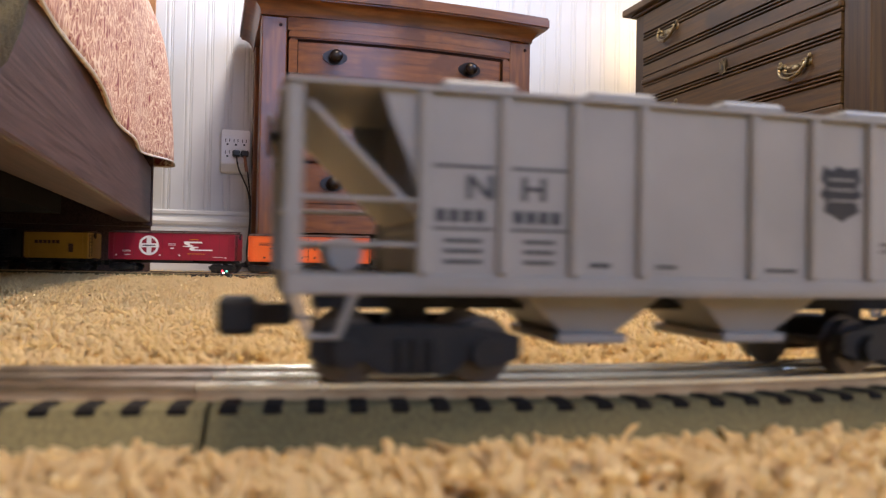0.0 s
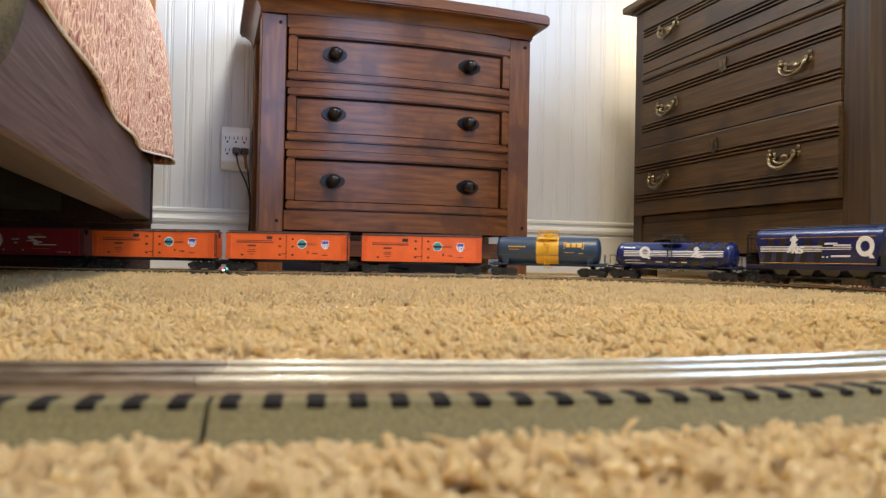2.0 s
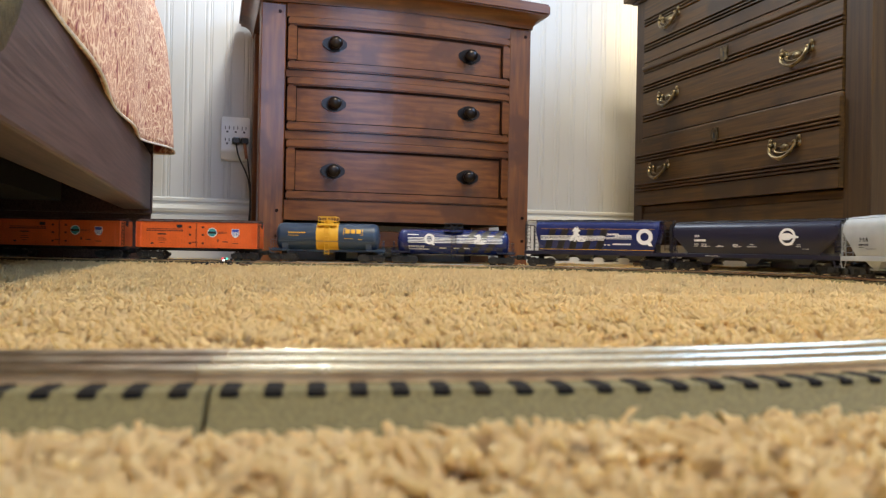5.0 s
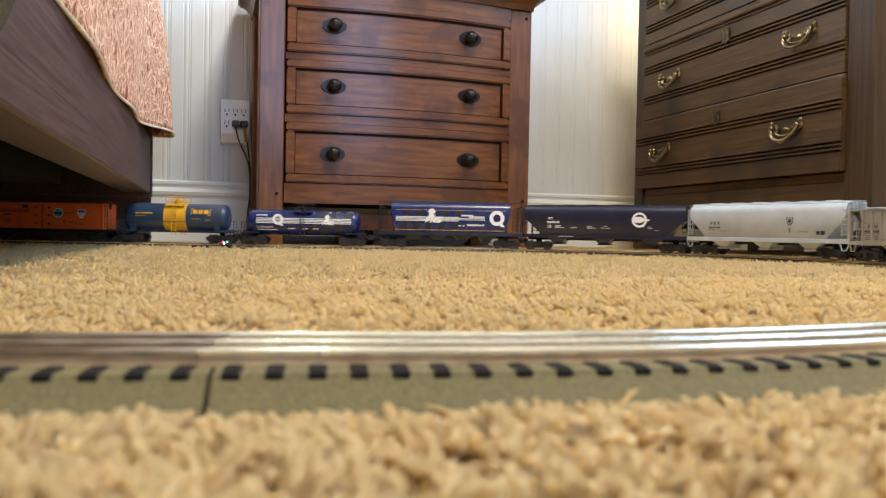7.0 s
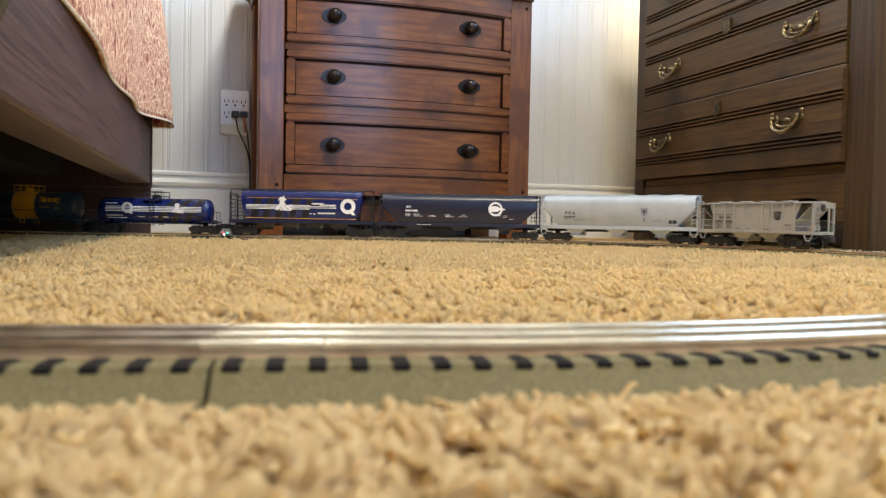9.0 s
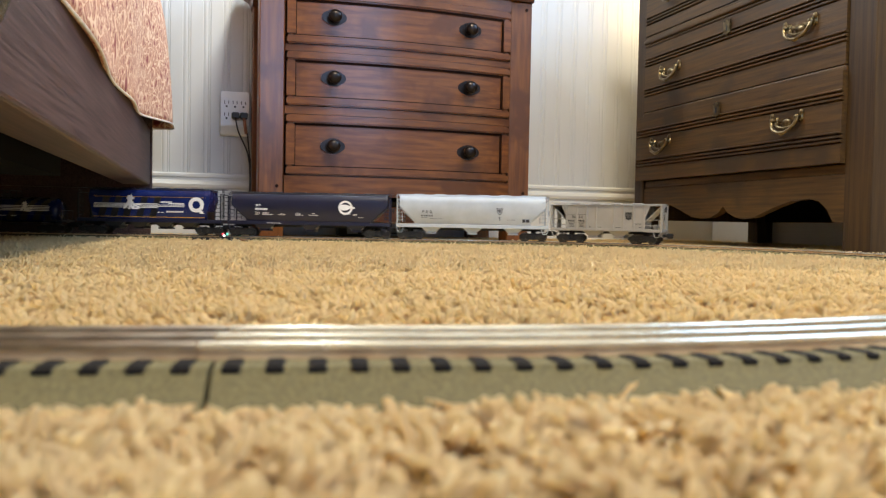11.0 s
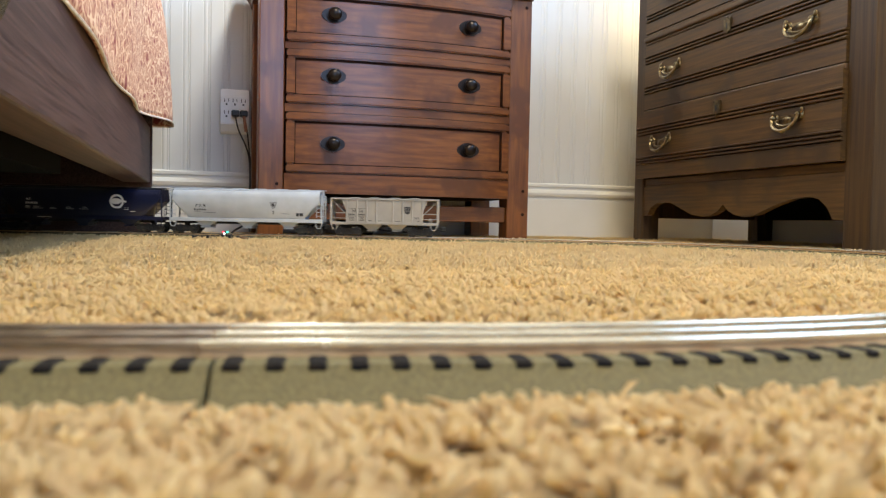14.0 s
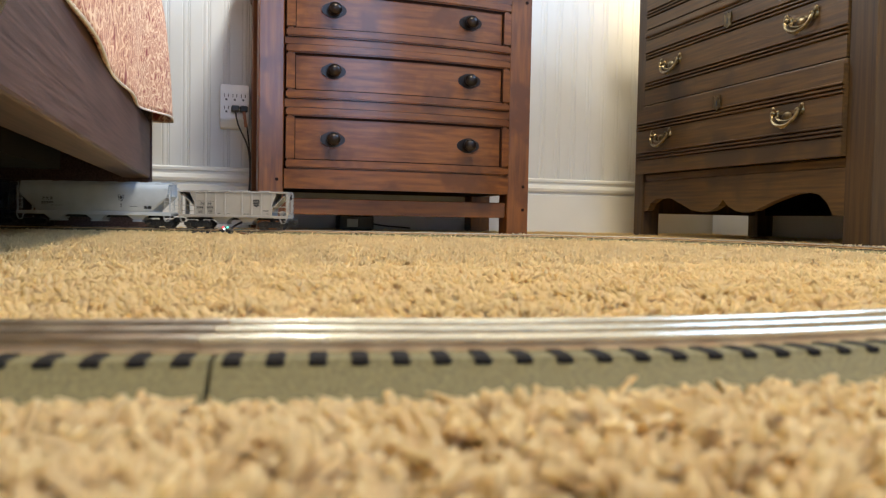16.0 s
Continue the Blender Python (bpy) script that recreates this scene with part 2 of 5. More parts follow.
wall_south = boxed("wall_south", [((WALL_W, WALL_S - 0.1, -0.1), (WIN[0], WALL_S, 2.5)), ((WIN[1], WALL_S - 0.1, -0.1), (WALL_X, WALL_S, 2.5)),
                                  ((WIN[0], WALL_S - 0.1, -0.1), (WIN[1], WALL_S, WIN[2])), ((WIN[0], WALL_S - 0.1, WIN[3]), (WIN[1], WALL_S, 2.5))], M_WALL)
tagged(wall_south, "plain cream painted wall with a window", "wall", kind="structure")
ceiling = boxed("ceiling", [((WALL_W - 0.1, WALL_S - 0.1, 2.5), (WALL_X + 0.1, WALL_Y + 0.1, 2.6))], M_CEIL)
tagged(ceiling, "white painted ceiling", "ceiling", kind="structure")

window = thing("window_1", pose(0, 0, 0), "white framed window letting in daylight", "window", kind="structure")
x0, x1, z0, z1 = WIN
boxed("window_frame", [((x0, WALL_S - 0.08, z0), (x0 + 0.05, WALL_S + 0.01, z1)), ((x1 - 0.05, WALL_S - 0.08, z0), (x1, WALL_S + 0.01, z1)),
                       ((x0, WALL_S - 0.078, z0), (x1, WALL_S + 0.008, z0 + 0.05)), ((x0, WALL_S - 0.078, z1 - 0.05), (x1, WALL_S + 0.008, z1)),
                       ((x0, WALL_S - 0.07, 1.5), (x1, WALL_S, 1.54))], M_WALL, window)

side_window = thing("window_2", pose(0, 0, 0), "white framed side window letting in daylight", "window", kind="structure")
boxed("window_frame", [((WALL_X - 0.01, SY0, SZ0), (WALL_X + 0.08, SY0 + 0.05, SZ1)), ((WALL_X - 0.01, SY1 - 0.05, SZ0), (WALL_X + 0.08, SY1, SZ1)),
                       ((WALL_X - 0.008, SY0 + 0.05, SZ0), (WALL_X + 0.078, SY1 - 0.05, SZ0 + 0.05)), ((WALL_X - 0.008, SY0 + 0.05, SZ1 - 0.05), (WALL_X + 0.078, SY1 - 0.05, SZ1))], M_WALL, side_window)


def beadboard():
    """Narrow boards with a rounded bead along one edge, side by side over the wall."""
    w = 0.0535
    prof = [(0.0003, 0.012), (0.0003, 0.0010), (0.003, 0.0), (0.0340, 0.0), (0.0354, 0.0009), (0.0364, 0.0009), (0.0384, 0.0002), (0.0420, -0.0005),
            (0.0458, -0.0001), (0.0476, 0.0008), (0.0486, 0.0009), (0.0500, 0.0001), (w - 0.0014, 0.0), (w - 0.0001, 0.0009), (w - 0.0001, 0.012)]
    bm = bmesh.new()
    bm_prism(bm, prof, "z", 0.17, 2.5)
    first = part("board", bm, M_WALL, wall_north, at=pose(-0.1070, WALL_Y, 0))
    for k in range(-46, 33):
        if k == 0:
            continue
        ob = new("board", first.data)
        ob.parent = wall_north
        ob.matrix_basis = pose(-0.1070 + k * w, WALL_Y, 0)


beadboard()


def skirting(name, axis, lo, hi, wall, sign):
    prof = [(0, 0), (0.018, 0), (0.018, 0.140), (0.013, 0.143), (0.013, 0.148), (0.020, 0.152), (0.022, 0.160), (0.018, 0.168), (0.011, 0.172),
            (0.011, 0.178), (0.015, 0.181), (0.015, 0.188), (0.010, 0.192), (0, 0.192)]
    bm = bmesh.new()
    bm_prism(bm, [(wall + sign * a, b - 0.006 if b > 0.1 else b) for a, b in prof], axis, lo, hi)
    return tagged(part(name, bm, M_TRIM), "white painted moulded baseboard", "baseboard", kind="structure")


M_TRIM = material("trim_paint", (0.66, 0.655, 0.63), 0.4, colour2=(0.62, 0.61, 0.58), scale=6, bump=0.05)
skirting("baseboard", "x", WALL_W, WALL_X, WALL_Y - 0.002, -1)
skirting("baseboard", "y", WALL_S, WALL_Y - 0.03, WALL_X, -1)


# ---- the small chest of drawers ----
CX, CHW, CY = 0.4595, 0.3485, 1.88


def bow(x, out=0.0):
    """The bowed front: y of the face at x."""
    k = (x - CX) / (CHW - 0.06)
    return CY - 0.004 - 0.024 * max(0.0, 1 - k * k) - out


def bowed(bm, x0, x1, z0, z1, out, back, n=18):
    xs = [x0 + (x1 - x0) * i / n for i in range(n + 1)]
    pts = [(x, bow(x, out)) for x in xs] + [(x, bow(x, out) + back) for x in reversed(xs)]
    bm_prism(bm, pts, "z", z0, z1)


def knob(parent, x, z, y):
    """Black oval backplate with a round knob."""
    bm = bmesh.new()
    pts = [(x + 0.030 * math.copysign(abs(math.cos(a)) ** 0.8, math.cos(a)), z + (0.0155 + 0.0035 * math.cos(2 * a) ** 2) * math.sin(a))
           for a in [i * math.tau / 28 for i in range(28)]]
    bm_prism(bm, pts, "y", y - 0.003, y + 0.001)
    k = part("knob", bm, M_IRON, parent, "dark bronze knob on an oval plate")
    bm = bmesh.new()
    bm_cyl(bm, (x, y - 0.002, z), (x, y - 0.014, z), 0.008, 0.007, 14)
    bm_ball(bm, (x, y - 0.020, z), 0.0165, 0.0105, 0.0150, 18)
    part("knob_ball", bm, M_IRON, k, smooth=True)


def chest():
    c = thing("chest_of_drawers", pose(0, 0, 0), "reddish brown cherry chest with three bowed drawers against the wall", "chest of drawers")
    for x, inner in ((CX - CHW, 1), (CX + CHW - 0.060, -1)):
        for y in (CY, 2.17):
            bm = bmesh.new()
            bm_box(bm, (x, y, 0.004), (x + 0.060, y + 0.06, 0.640), 0.003, 2)
            part("post", bm, M_CHERRY_V, c)
        bm = bmesh.new()
        xs = x + 0.012
        bm_box(bm, (xs, CY + 0.06, 0.12), (xs + 0.018, 2.17, 0.64))
        part("side_panel", bm, M_CHERRY_V, c)
        bm = bmesh.new()
        bm_box(bm, (xs - 0.004, CY + 0.06, 0.058), (xs + 0.02, 2.17, 0.100), 0.002)
        part("side_stretcher", bm, M_CHERRY, c)
        for z in (0.62, 0.141, 0.080):  # pegs in the posts
            bm = bmesh.new()
            bm_cyl(bm, (x + 0.044 - inner * 0.0, CY - 0.0015, z), (x + 0.044, CY + 0.002, z), 0.0042, n=10)
            part("peg", bm, M_CHERRY_D, c)
    # back in near-black: the chest's inner shade is put into its colour
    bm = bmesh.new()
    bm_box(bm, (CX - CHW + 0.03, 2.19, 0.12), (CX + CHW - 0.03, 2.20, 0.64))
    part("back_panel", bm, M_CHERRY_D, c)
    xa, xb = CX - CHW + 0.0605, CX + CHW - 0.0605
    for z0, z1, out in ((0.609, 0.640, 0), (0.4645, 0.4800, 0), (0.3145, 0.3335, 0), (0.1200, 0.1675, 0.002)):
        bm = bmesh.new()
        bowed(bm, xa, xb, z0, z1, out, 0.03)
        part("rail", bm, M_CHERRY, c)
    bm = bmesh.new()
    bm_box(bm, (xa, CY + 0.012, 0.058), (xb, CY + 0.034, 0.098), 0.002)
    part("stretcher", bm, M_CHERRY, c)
    # bottom likewise, its colour paints the shade below the drawers
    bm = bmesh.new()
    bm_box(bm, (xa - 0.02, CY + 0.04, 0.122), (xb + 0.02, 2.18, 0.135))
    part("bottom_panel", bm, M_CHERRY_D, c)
    for z0, z1 in ((0.4815, 0.6075), (0.3350, 0.4630), (0.1690, 0.3130)):
        d0, d1, b = xa + 0.003, xb - 0.003, 0.0200
        bm = bmesh.new()
        bowed(bm, d0 + 0.0195, d1 - 0.0195, z0 + b, z1 - b, -0.0015, 0.02)
        d = part("drawer", bm, M_CHERRY, c)
        for nm, q in (("drawer_moulding", (d0, d1, z0, z0 + b)), ("drawer_moulding", (d0, d1, z1 - b, z1)),
                      ("drawer_moulding", (d0, d0 + 0.0200, z0 + b, z1 - b)), ("drawer_moulding", (d1 - 0.0200, d1, z0 + b, z1 - b))):
            bm = bmesh.new()
            bowed(bm, *q, 0.007, 0.02, 18 if q[1] - q[0] > 0.1 else 2)
            bmesh.ops.bevel(bm, geom=[e for e in bm.edges if abs((e.verts[0].co - e.verts[1].co).z) < 1e-4 and e.calc_length() > 0.004 and len(e.link_faces) == 2
                                      and e.calc_face_angle(0) > 1.0 and min(v.co.y - bow(v.co.x, 0.007) for v in e.verts) < 0.001], offset=0.0035, segments=2, affect="EDGES")
            part(nm, bm, M_CHERRY, d)
        g = 0.0024  # painted shade line round the sunk field, wider at top and right
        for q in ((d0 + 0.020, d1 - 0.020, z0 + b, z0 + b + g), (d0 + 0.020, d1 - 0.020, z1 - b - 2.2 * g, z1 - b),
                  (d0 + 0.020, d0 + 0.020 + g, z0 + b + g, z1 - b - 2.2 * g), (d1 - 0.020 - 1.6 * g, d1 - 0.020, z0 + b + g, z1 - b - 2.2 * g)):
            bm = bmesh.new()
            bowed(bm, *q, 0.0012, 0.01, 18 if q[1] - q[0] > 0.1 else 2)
            part("field_shade", bm, M_CHERRY_D, d)
        zm = (z0 + z1) / 2 + (0.004 if z0 > 0.2 else -0.001)
        for x in (0.285, 0.630):
            knob(d, x, zm, bow(x, -0.0015))
        # near-black sheet that paints shade into the gaps round the drawer
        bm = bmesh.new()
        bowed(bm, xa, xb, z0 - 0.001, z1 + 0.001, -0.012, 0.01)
        part("drawer_gap_shade", bm, M_CHERRY_D, d)

    def slab(x0, x1, yf, bulge, z0, z1):
        bm = bmesh.new()
        xs = [x0 + (x1 - x0) * i / 24 for i in range(25)]
        k = lambda x: 1 - (2 * (x - x0) / (x1 - x0) - 1) ** 2
        bm_prism(bm, [(x, yf - bulge * k(x)) for x in xs] + [(x1, 2.235), (x0, 2.235)], "z", z0, z1)
        return bm
    bm = bmesh.new()
    rings = []
    for k in range(7):  # a hollow moulding that swings out under the top
        a = k / 6 * math.pi / 2
        o, z = 0.003 + 0.031 * (1 - math.cos(a)), 0.6405 + 0.0313 * math.sin(a)
        xs = [CX - CHW - o + (2 * CHW + 2 * o) * i / 24 for i in range(25)]
        rings.append([(x, CY - o - 0.026 * (1 - (i / 12 - 1) ** 2), z) for i, x in enumerate(xs)] + [(xs[-1], 2.234, z), (xs[0], 2.234, z)])
    loft(bm, rings)
    part("cornice", bm, M_CHERRY, c, smooth=True)
    bm = slab(CX - CHW - 0.040, CX + CHW + 0.040, CY - 0.036, 0.026, 0.672, 0.702)
    bmesh.ops.bevel(bm, geom=[e for e in bm.edges if e.calc_face_angle(0) > 1.2], offset=0.005, segments=2, affect="EDGES")
    part("top", bm, M_CHERRY, c)


chest()


# ---- the tall brown dresser ----
DX, DL, DR = 1.18, 1.972, 1.137  # front plane, far end, near end


def bail_pull(parent, y, z, out):
    """An ornate brass bail: two rosettes and a drooping double handle."""
    bm = bmesh.new()
    x = DX - out - 0.001
    for s in (-1, 1):
        bm_cyl(bm, (x + 0.002, y + s * 0.036, z + 0.012), (x - 0.004, y + s * 0.036, z + 0.012), 0.0105, 0.008, 12)
        bm_ball(bm, (x - 0.008, y + s * 0.036, z + 0.012), 0.006, 0.006, 0.006, 8)
        bm_ball(bm, (x - 0.003, y + s * 0.042, z + 0.021), 0.003, 0.006, 0.007, 8)
        bm_ball(bm, (x - 0.003, y + s * 0.028, z + 0.004), 0.003, 0.005, 0.005, 8)
    bm_box(bm, (x - 0.001, y - 0.036, z + 0.008), (x + 0.0015, y + 0.036, z + 0.015))
    bm_ball(bm, (x - 0.002, y, z + 0.004), 0.003, 0.014, 0.009, 8)
    p = part("pull", bm, M_BRASS, parent, "tarnished brass bail pull", smooth=True)
    bm = bmesh.new()
    bm_sweep(bm, [(x - 0.009 - 0.006 * math.sin(a), y - 0.038 * math.cos(a), z + 0.012 - 0.030 * math.sin(a)) for a in [math.pi * i / 12 for i in range(13)]], 0.0036, 6)
    bm_sweep(bm, [(x - 0.005, y - 0.030 * math.cos(a), z + 0.006 - 0.013 * math.sin(a)) for a in [math.pi * i / 10 for i in range(11)]], 0.0028, 6)
    bm_ball(bm, (x - 0.014, y, z - 0.019), 0.004, 0.010, 0.005, 8)
    part("bail", bm, M_BRASS, p, smooth=True)


def escutcheon(parent, y, z, out):
    bm = bmesh.new()
    x = DX - out - 0.0030
    pts = [(y - 0.013, z + 0.017), (y - 0.006, z + 0.012), (y, z + 0.019), (y + 0.006, z + 0.012), (y + 0.013, z + 0.017), (y + 0.011, z), (y + 0.013, z - 0.013),
           (y + 0.005, z - 0.015), (y, z - 0.021), (y - 0.005, z - 0.015), (y - 0.013, z - 0.013), (y - 0.011, z)]
    bm_prism(bm, pts, "x", x - 0.003, x)
    e = part("escutcheon", bm, M_BRASS, parent, "brass keyhole plate")
    boxed("keyhole", [((x - 0.0036, y - 0.0022, z - 0.008), (x - 0.0026, y + 0.0022, z + 0.006))], M_SLOT, e)


def dresser():
    d = thing("dresser", pose(0, 0, 0), "old dark brown wooden dresser with reeded drawers and brass pulls", "dresser")
    for y0, y1 in ((DL - 0.045, DL), (DR, DR + 0.066)):
        for x in (DX, 1.575):
            bm = bmesh.new()
            bm_box(bm, (x, y0, 0.004), (x + 0.055, y1, 0.775), 0.002)
            part("post", bm, M_OAK_V, d)
    for y in (DL - 0.030, DR + 0.012):
        boxed("side_panel", [((DX + 0.055, y, 0.080), (1.575, y + 0.018, 0.775))], M_OAK_V, d)
        for z in (0.079, 0.33, 0.52, 0.72):
            boxed("side_rail", [((DX + 0.055, y - 0.008 if y < 1.5 else y + 0.010, z), (1.575, y + 0.010 if y < 1.5 else y + 0.026, z + 0.055))], M_OAK, d)
    # back and bottom: the shade inside the dresser is put into their colour
    boxed("back_panel", [((1.60, DR + 0.066, 0.080), (1.61, DL - 0.045, 0.77))], M_SHADE, d)
    boxed("bottom_panel", [((DX + 0.03, DR + 0.066, 0.150), (1.60, DL - 0.045, 0.165))], M_SHADE, d)
    # added near-black sheet, paints the shade behind the drawer gaps
    boxed("gap_shade_sheet", [((DX + 0.045, DR + 0.066, 0.170), (DX + 0.055, DL - 0.045, 0.775))], M_SHADE, d)
    ya, yb = DR + 0.0665, DL - 0.0455
    for z0, z1, out in ((0.563, 0.570, 0.004), (0.570, 0.584, 0.010), (0.584, 0.592, 0.003), (0.363, 0.380, 0.006), (0.168, 0.189, -0.006)):
        bm = bmesh.new()
        bm_box(bm, (DX - out, ya, z0), (DX + 0.03, yb, z1), min(0.004, (z1 - z0) / 3), 2)
        part("rail", bm, M_OAK, d)
    for z0, z1, out, grooves, y0, y1 in ((0.594, 0.770, 0.004, (0.708, 0.636), ya + 0.002, yb - 0.002), (0.382, 0.561, 0.004, (0.520, 0.436), ya + 0.002, yb - 0.002),
                                         (0.190, 0.368, 0.012, (0.321, 0.239), ya - 0.001, yb + 0.020)):
        # the face's profile, reeded in two bands
        prof = [(DX + 0.02, z0), (DX - out, z0)]
        for zc in sorted(grooves):
            for k in (-1, 0, 1):
                zz = zc + k * 0.0085
                prof += [(DX - out, zz - 0.0042), (DX - out + 0.005, zz - 0.0030), (DX - out + 0.005, zz - 0.0018), (DX - out - 0.003, zz), (DX - out - 0.003, zz + 0.0022), (DX - out, zz + 0.0036)]
        prof += [(DX - out, z1), (DX + 0.02, z1)]
        bm = bmesh.new()
        a = [bm.verts.new((x, y0, z)) for x, z in prof]
        b = [bm.verts.new((x, y1, z)) for x, z in prof]
        fs = [bm.faces.new(a), bm.faces.new(list(reversed(b)))] + [bm.faces.new([a[i], b[i], b[(i + 1) % len(a)], a[(i + 1) % len(a)]]) for i in range(len(a))]
        bmesh.ops.recalc_face_normals(bm, faces=fs)
        bmesh.ops.triangulate(bm, faces=fs[:2])
        dr = part("drawer", bm, M_OAK, d)
        zm = (z0 + z1) / 2
        bail_pull(dr, 1.822 if z0 < 0.2 else 1.797, zm - 0.001, out)
        bail_pull(dr, 1.347 if z0 < 0.2 else 1.326, zm + 0.001, out)
        escutcheon(dr, 1.582 if z0 < 0.2 else 1.562, zm + (0.064 if z0 < 0.5 else 0.05), out)
    # apron cut in scallops
    low = [(1.925, 0.085), (1.905, 0.088), (1.890, 0.108), (1.861, 0.119), (1.825, 0.122), (1.793, 0.119), (1.745, 0.103), (1.700, 0.087), (1.655, 0.082), (1.620, 0.086), (1.592, 0.096),
           (1.574, 0.112), (1.556, 0.096), (1.530, 0.086), (1.505, 0.081), (1.460, 0.086), (1.400, 0.106), (1.344, 0.120), (1.300, 0.123), (1.270, 0.117), (1.248, 0.100), (1.233, 0.076), (1.204, 0.074)]
    bm = bmesh.new()
    bm_prism(bm, [(ya, 0.168), (yb, 0.168)] + [(min(max(y, ya), yb), z) for y, z in low], "x", DX + 0.004, DX + 0.024)
    part("apron", bm, M_OAK, d)
    for z0, z1, o in ((0.775, 0.783, 0.012), (0.783, 0.803, 0.030)):
        bm = bmesh.new()
        bm_box(bm, (DX - o, DR - o, z0), (1.64, DL + o, z1), 0.004, 2)
        part("top", bm, M_OAK, d)


dresser()


# ---- the bed ----
BX = -0.138
M_WHEEL_BRIGHT = material("bright_steel", (0.62, 0.60, 0.56), 0.3, 0.9, scale=90)


def bed():
    b = thing("bed", pose(0, 0, 0), "low bed with grey-brown wooden side rail over the track", "bed")
    bm = bmesh.new()
    bm_box(bm, (BX - 0.064, -0.35, 0.139), (BX, 2.004, 0.275), 0.004, 2)
    part("side_rail", bm, M_BEDWOOD, b)
    boxed("side_rail", [((-1.66, -0.35, 0.141), (-1.62, 1.965, 0.275))], M_BEDWOOD, b, bevel=0.003)
    boxed("end_board", [((-1.67, 2.005, 0.128), (BX + 0.004, 2.029, 0.60))], M_BEDWOOD, b, bevel=0.003)
    boxed("end_board", [((-1.67, -0.375, 0.128), (BX + 0.004, -0.351, 0.60))], M_BEDWOOD, b, bevel=0.003)
    # beam and box are near-black: the shade under the bed is painted in
    boxed("support_beam", [((-0.94, -0.35, 0.150), (-0.86, 1.965, 0.215))], M_SHADE, b)
    boxed("drawer_box", [((-0.86, 0.55, 0.125), (BX - 0.10, 1.42, 0.214))], M_SHADE, b)
    boxed("end_panel", [((-0.53, 2.030, 0.006), (BX, 2.049, 0.150))], M_BEDWOOD, b, bevel=0.002)
    for x in (-0.24, -1.60):
        for y in (-0.30,):
            boxed("leg", [((x, y, 0.004), (x + 0.06, y + 0.06, 0.141))], M_BEDWOOD, b, bevel=0.003)
    boxed("leg", [((-1.66, 2.045, 0.004), (-1.60, 2.10, 0.128)), ((-1.66, 1.97, 0.100), (-1.60, 2.10, 0.128))], M_BEDWOOD, b, bevel=0.003)
    # slats carry the same painted under-bed shade
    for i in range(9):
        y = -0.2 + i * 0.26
        boxed("slat", [((-1.62, y, 0.216), (BX - 0.065, y + 0.07, 0.234))], M_SHADE, b)
    bm = bmesh.new()
    bm_ball(bm, (-0.300, 1.30, 0.1400), 0.006, 0.006, 0.005, 10)
    bm_cyl(bm, (-0.300, 1.30, 0.126), (-0.300, 1.30, 0.141), 0.003, n=8)
    part("bolt", bm, M_WHEEL_BRIGHT, b, "bright steel bolt head", smooth=True)
    m = boxed("mattress", [((-1.60, -0.33, 0.235), (BX - 0.05, 1.955, 0.66))], M_PLASTIC_W, None, bevel=0.05)
    tagged(m, "white mattress lying on the bed slats", "mattress")


bed()


def quilt_material():
    m = material("paisley_quilt", (0.78, 0.46, 0.28), 0.85, colour2=(0.50, 0.19, 0.12), scale=14, bump=0.6, bump_scale=90)
    nt = m.node_tree
    bsdf = nt.nodes["Principled BSDF"]
    tex = nt.nodes.new("ShaderNodeTexCoord")
    warp = nt.nodes.new("ShaderNodeTexNoise")
    warp.inputs["Scale"].default_value, warp.inputs["Detail"].default_value = 16, 2
    nt.links.new(tex.outputs["Object"], warp.inputs["Vector"])
    add = nt.nodes.new("ShaderNodeMixRGB")
    add.blend_type, add.inputs[0].default_value = "ADD", 0.09
    nt.links.new(tex.outputs["Object"], add.inputs[1])
    nt.links.new(warp.outputs["Color"], add.inputs[2])
    vor = nt.nodes.new("ShaderNodeTexVoronoi")
    vor.feature = "DISTANCE_TO_EDGE"
    vor.inputs["Scale"].default_value = 46
    nt.links.new(add.outputs[0], vor.inputs["Vector"])
    ramp = nt.nodes.new("ShaderNodeValToRGB")
    cr = ramp.color_ramp
    cr.elements[0].position, cr.elements[0].color = 0.0, (0.84, 0.66, 0.46, 1)
    cr.elements[1].position, cr.elements[1].color = 0.35, (0.22, 0.022, 0.030, 1)
    e = cr.elements.new(0.07)
    e.color = (0.72, 0.44, 0.27, 1)
    e = cr.elements.new(0.12)
    e.color = (0.30, 0.045, 0.045, 1)
    e = cr.elements.new(0.20)
    e.color = (0.68, 0.40, 0.25, 1)
    nt.links.new(vor.outputs["Distance"], ramp.inputs[0])
    old = bsdf.inputs["Base Color"].links[0].from_socket
    mix = nt.nodes.new("ShaderNodeMixRGB")
    mix.inputs[0].default_value = 0.9
    nt.links.new(old, mix.inputs[1])
    nt.links.new(ramp.outputs[0], mix.inputs[2])
    nt.links.new(mix.outputs[0], bsdf.inputs["Base Color"])
    return m


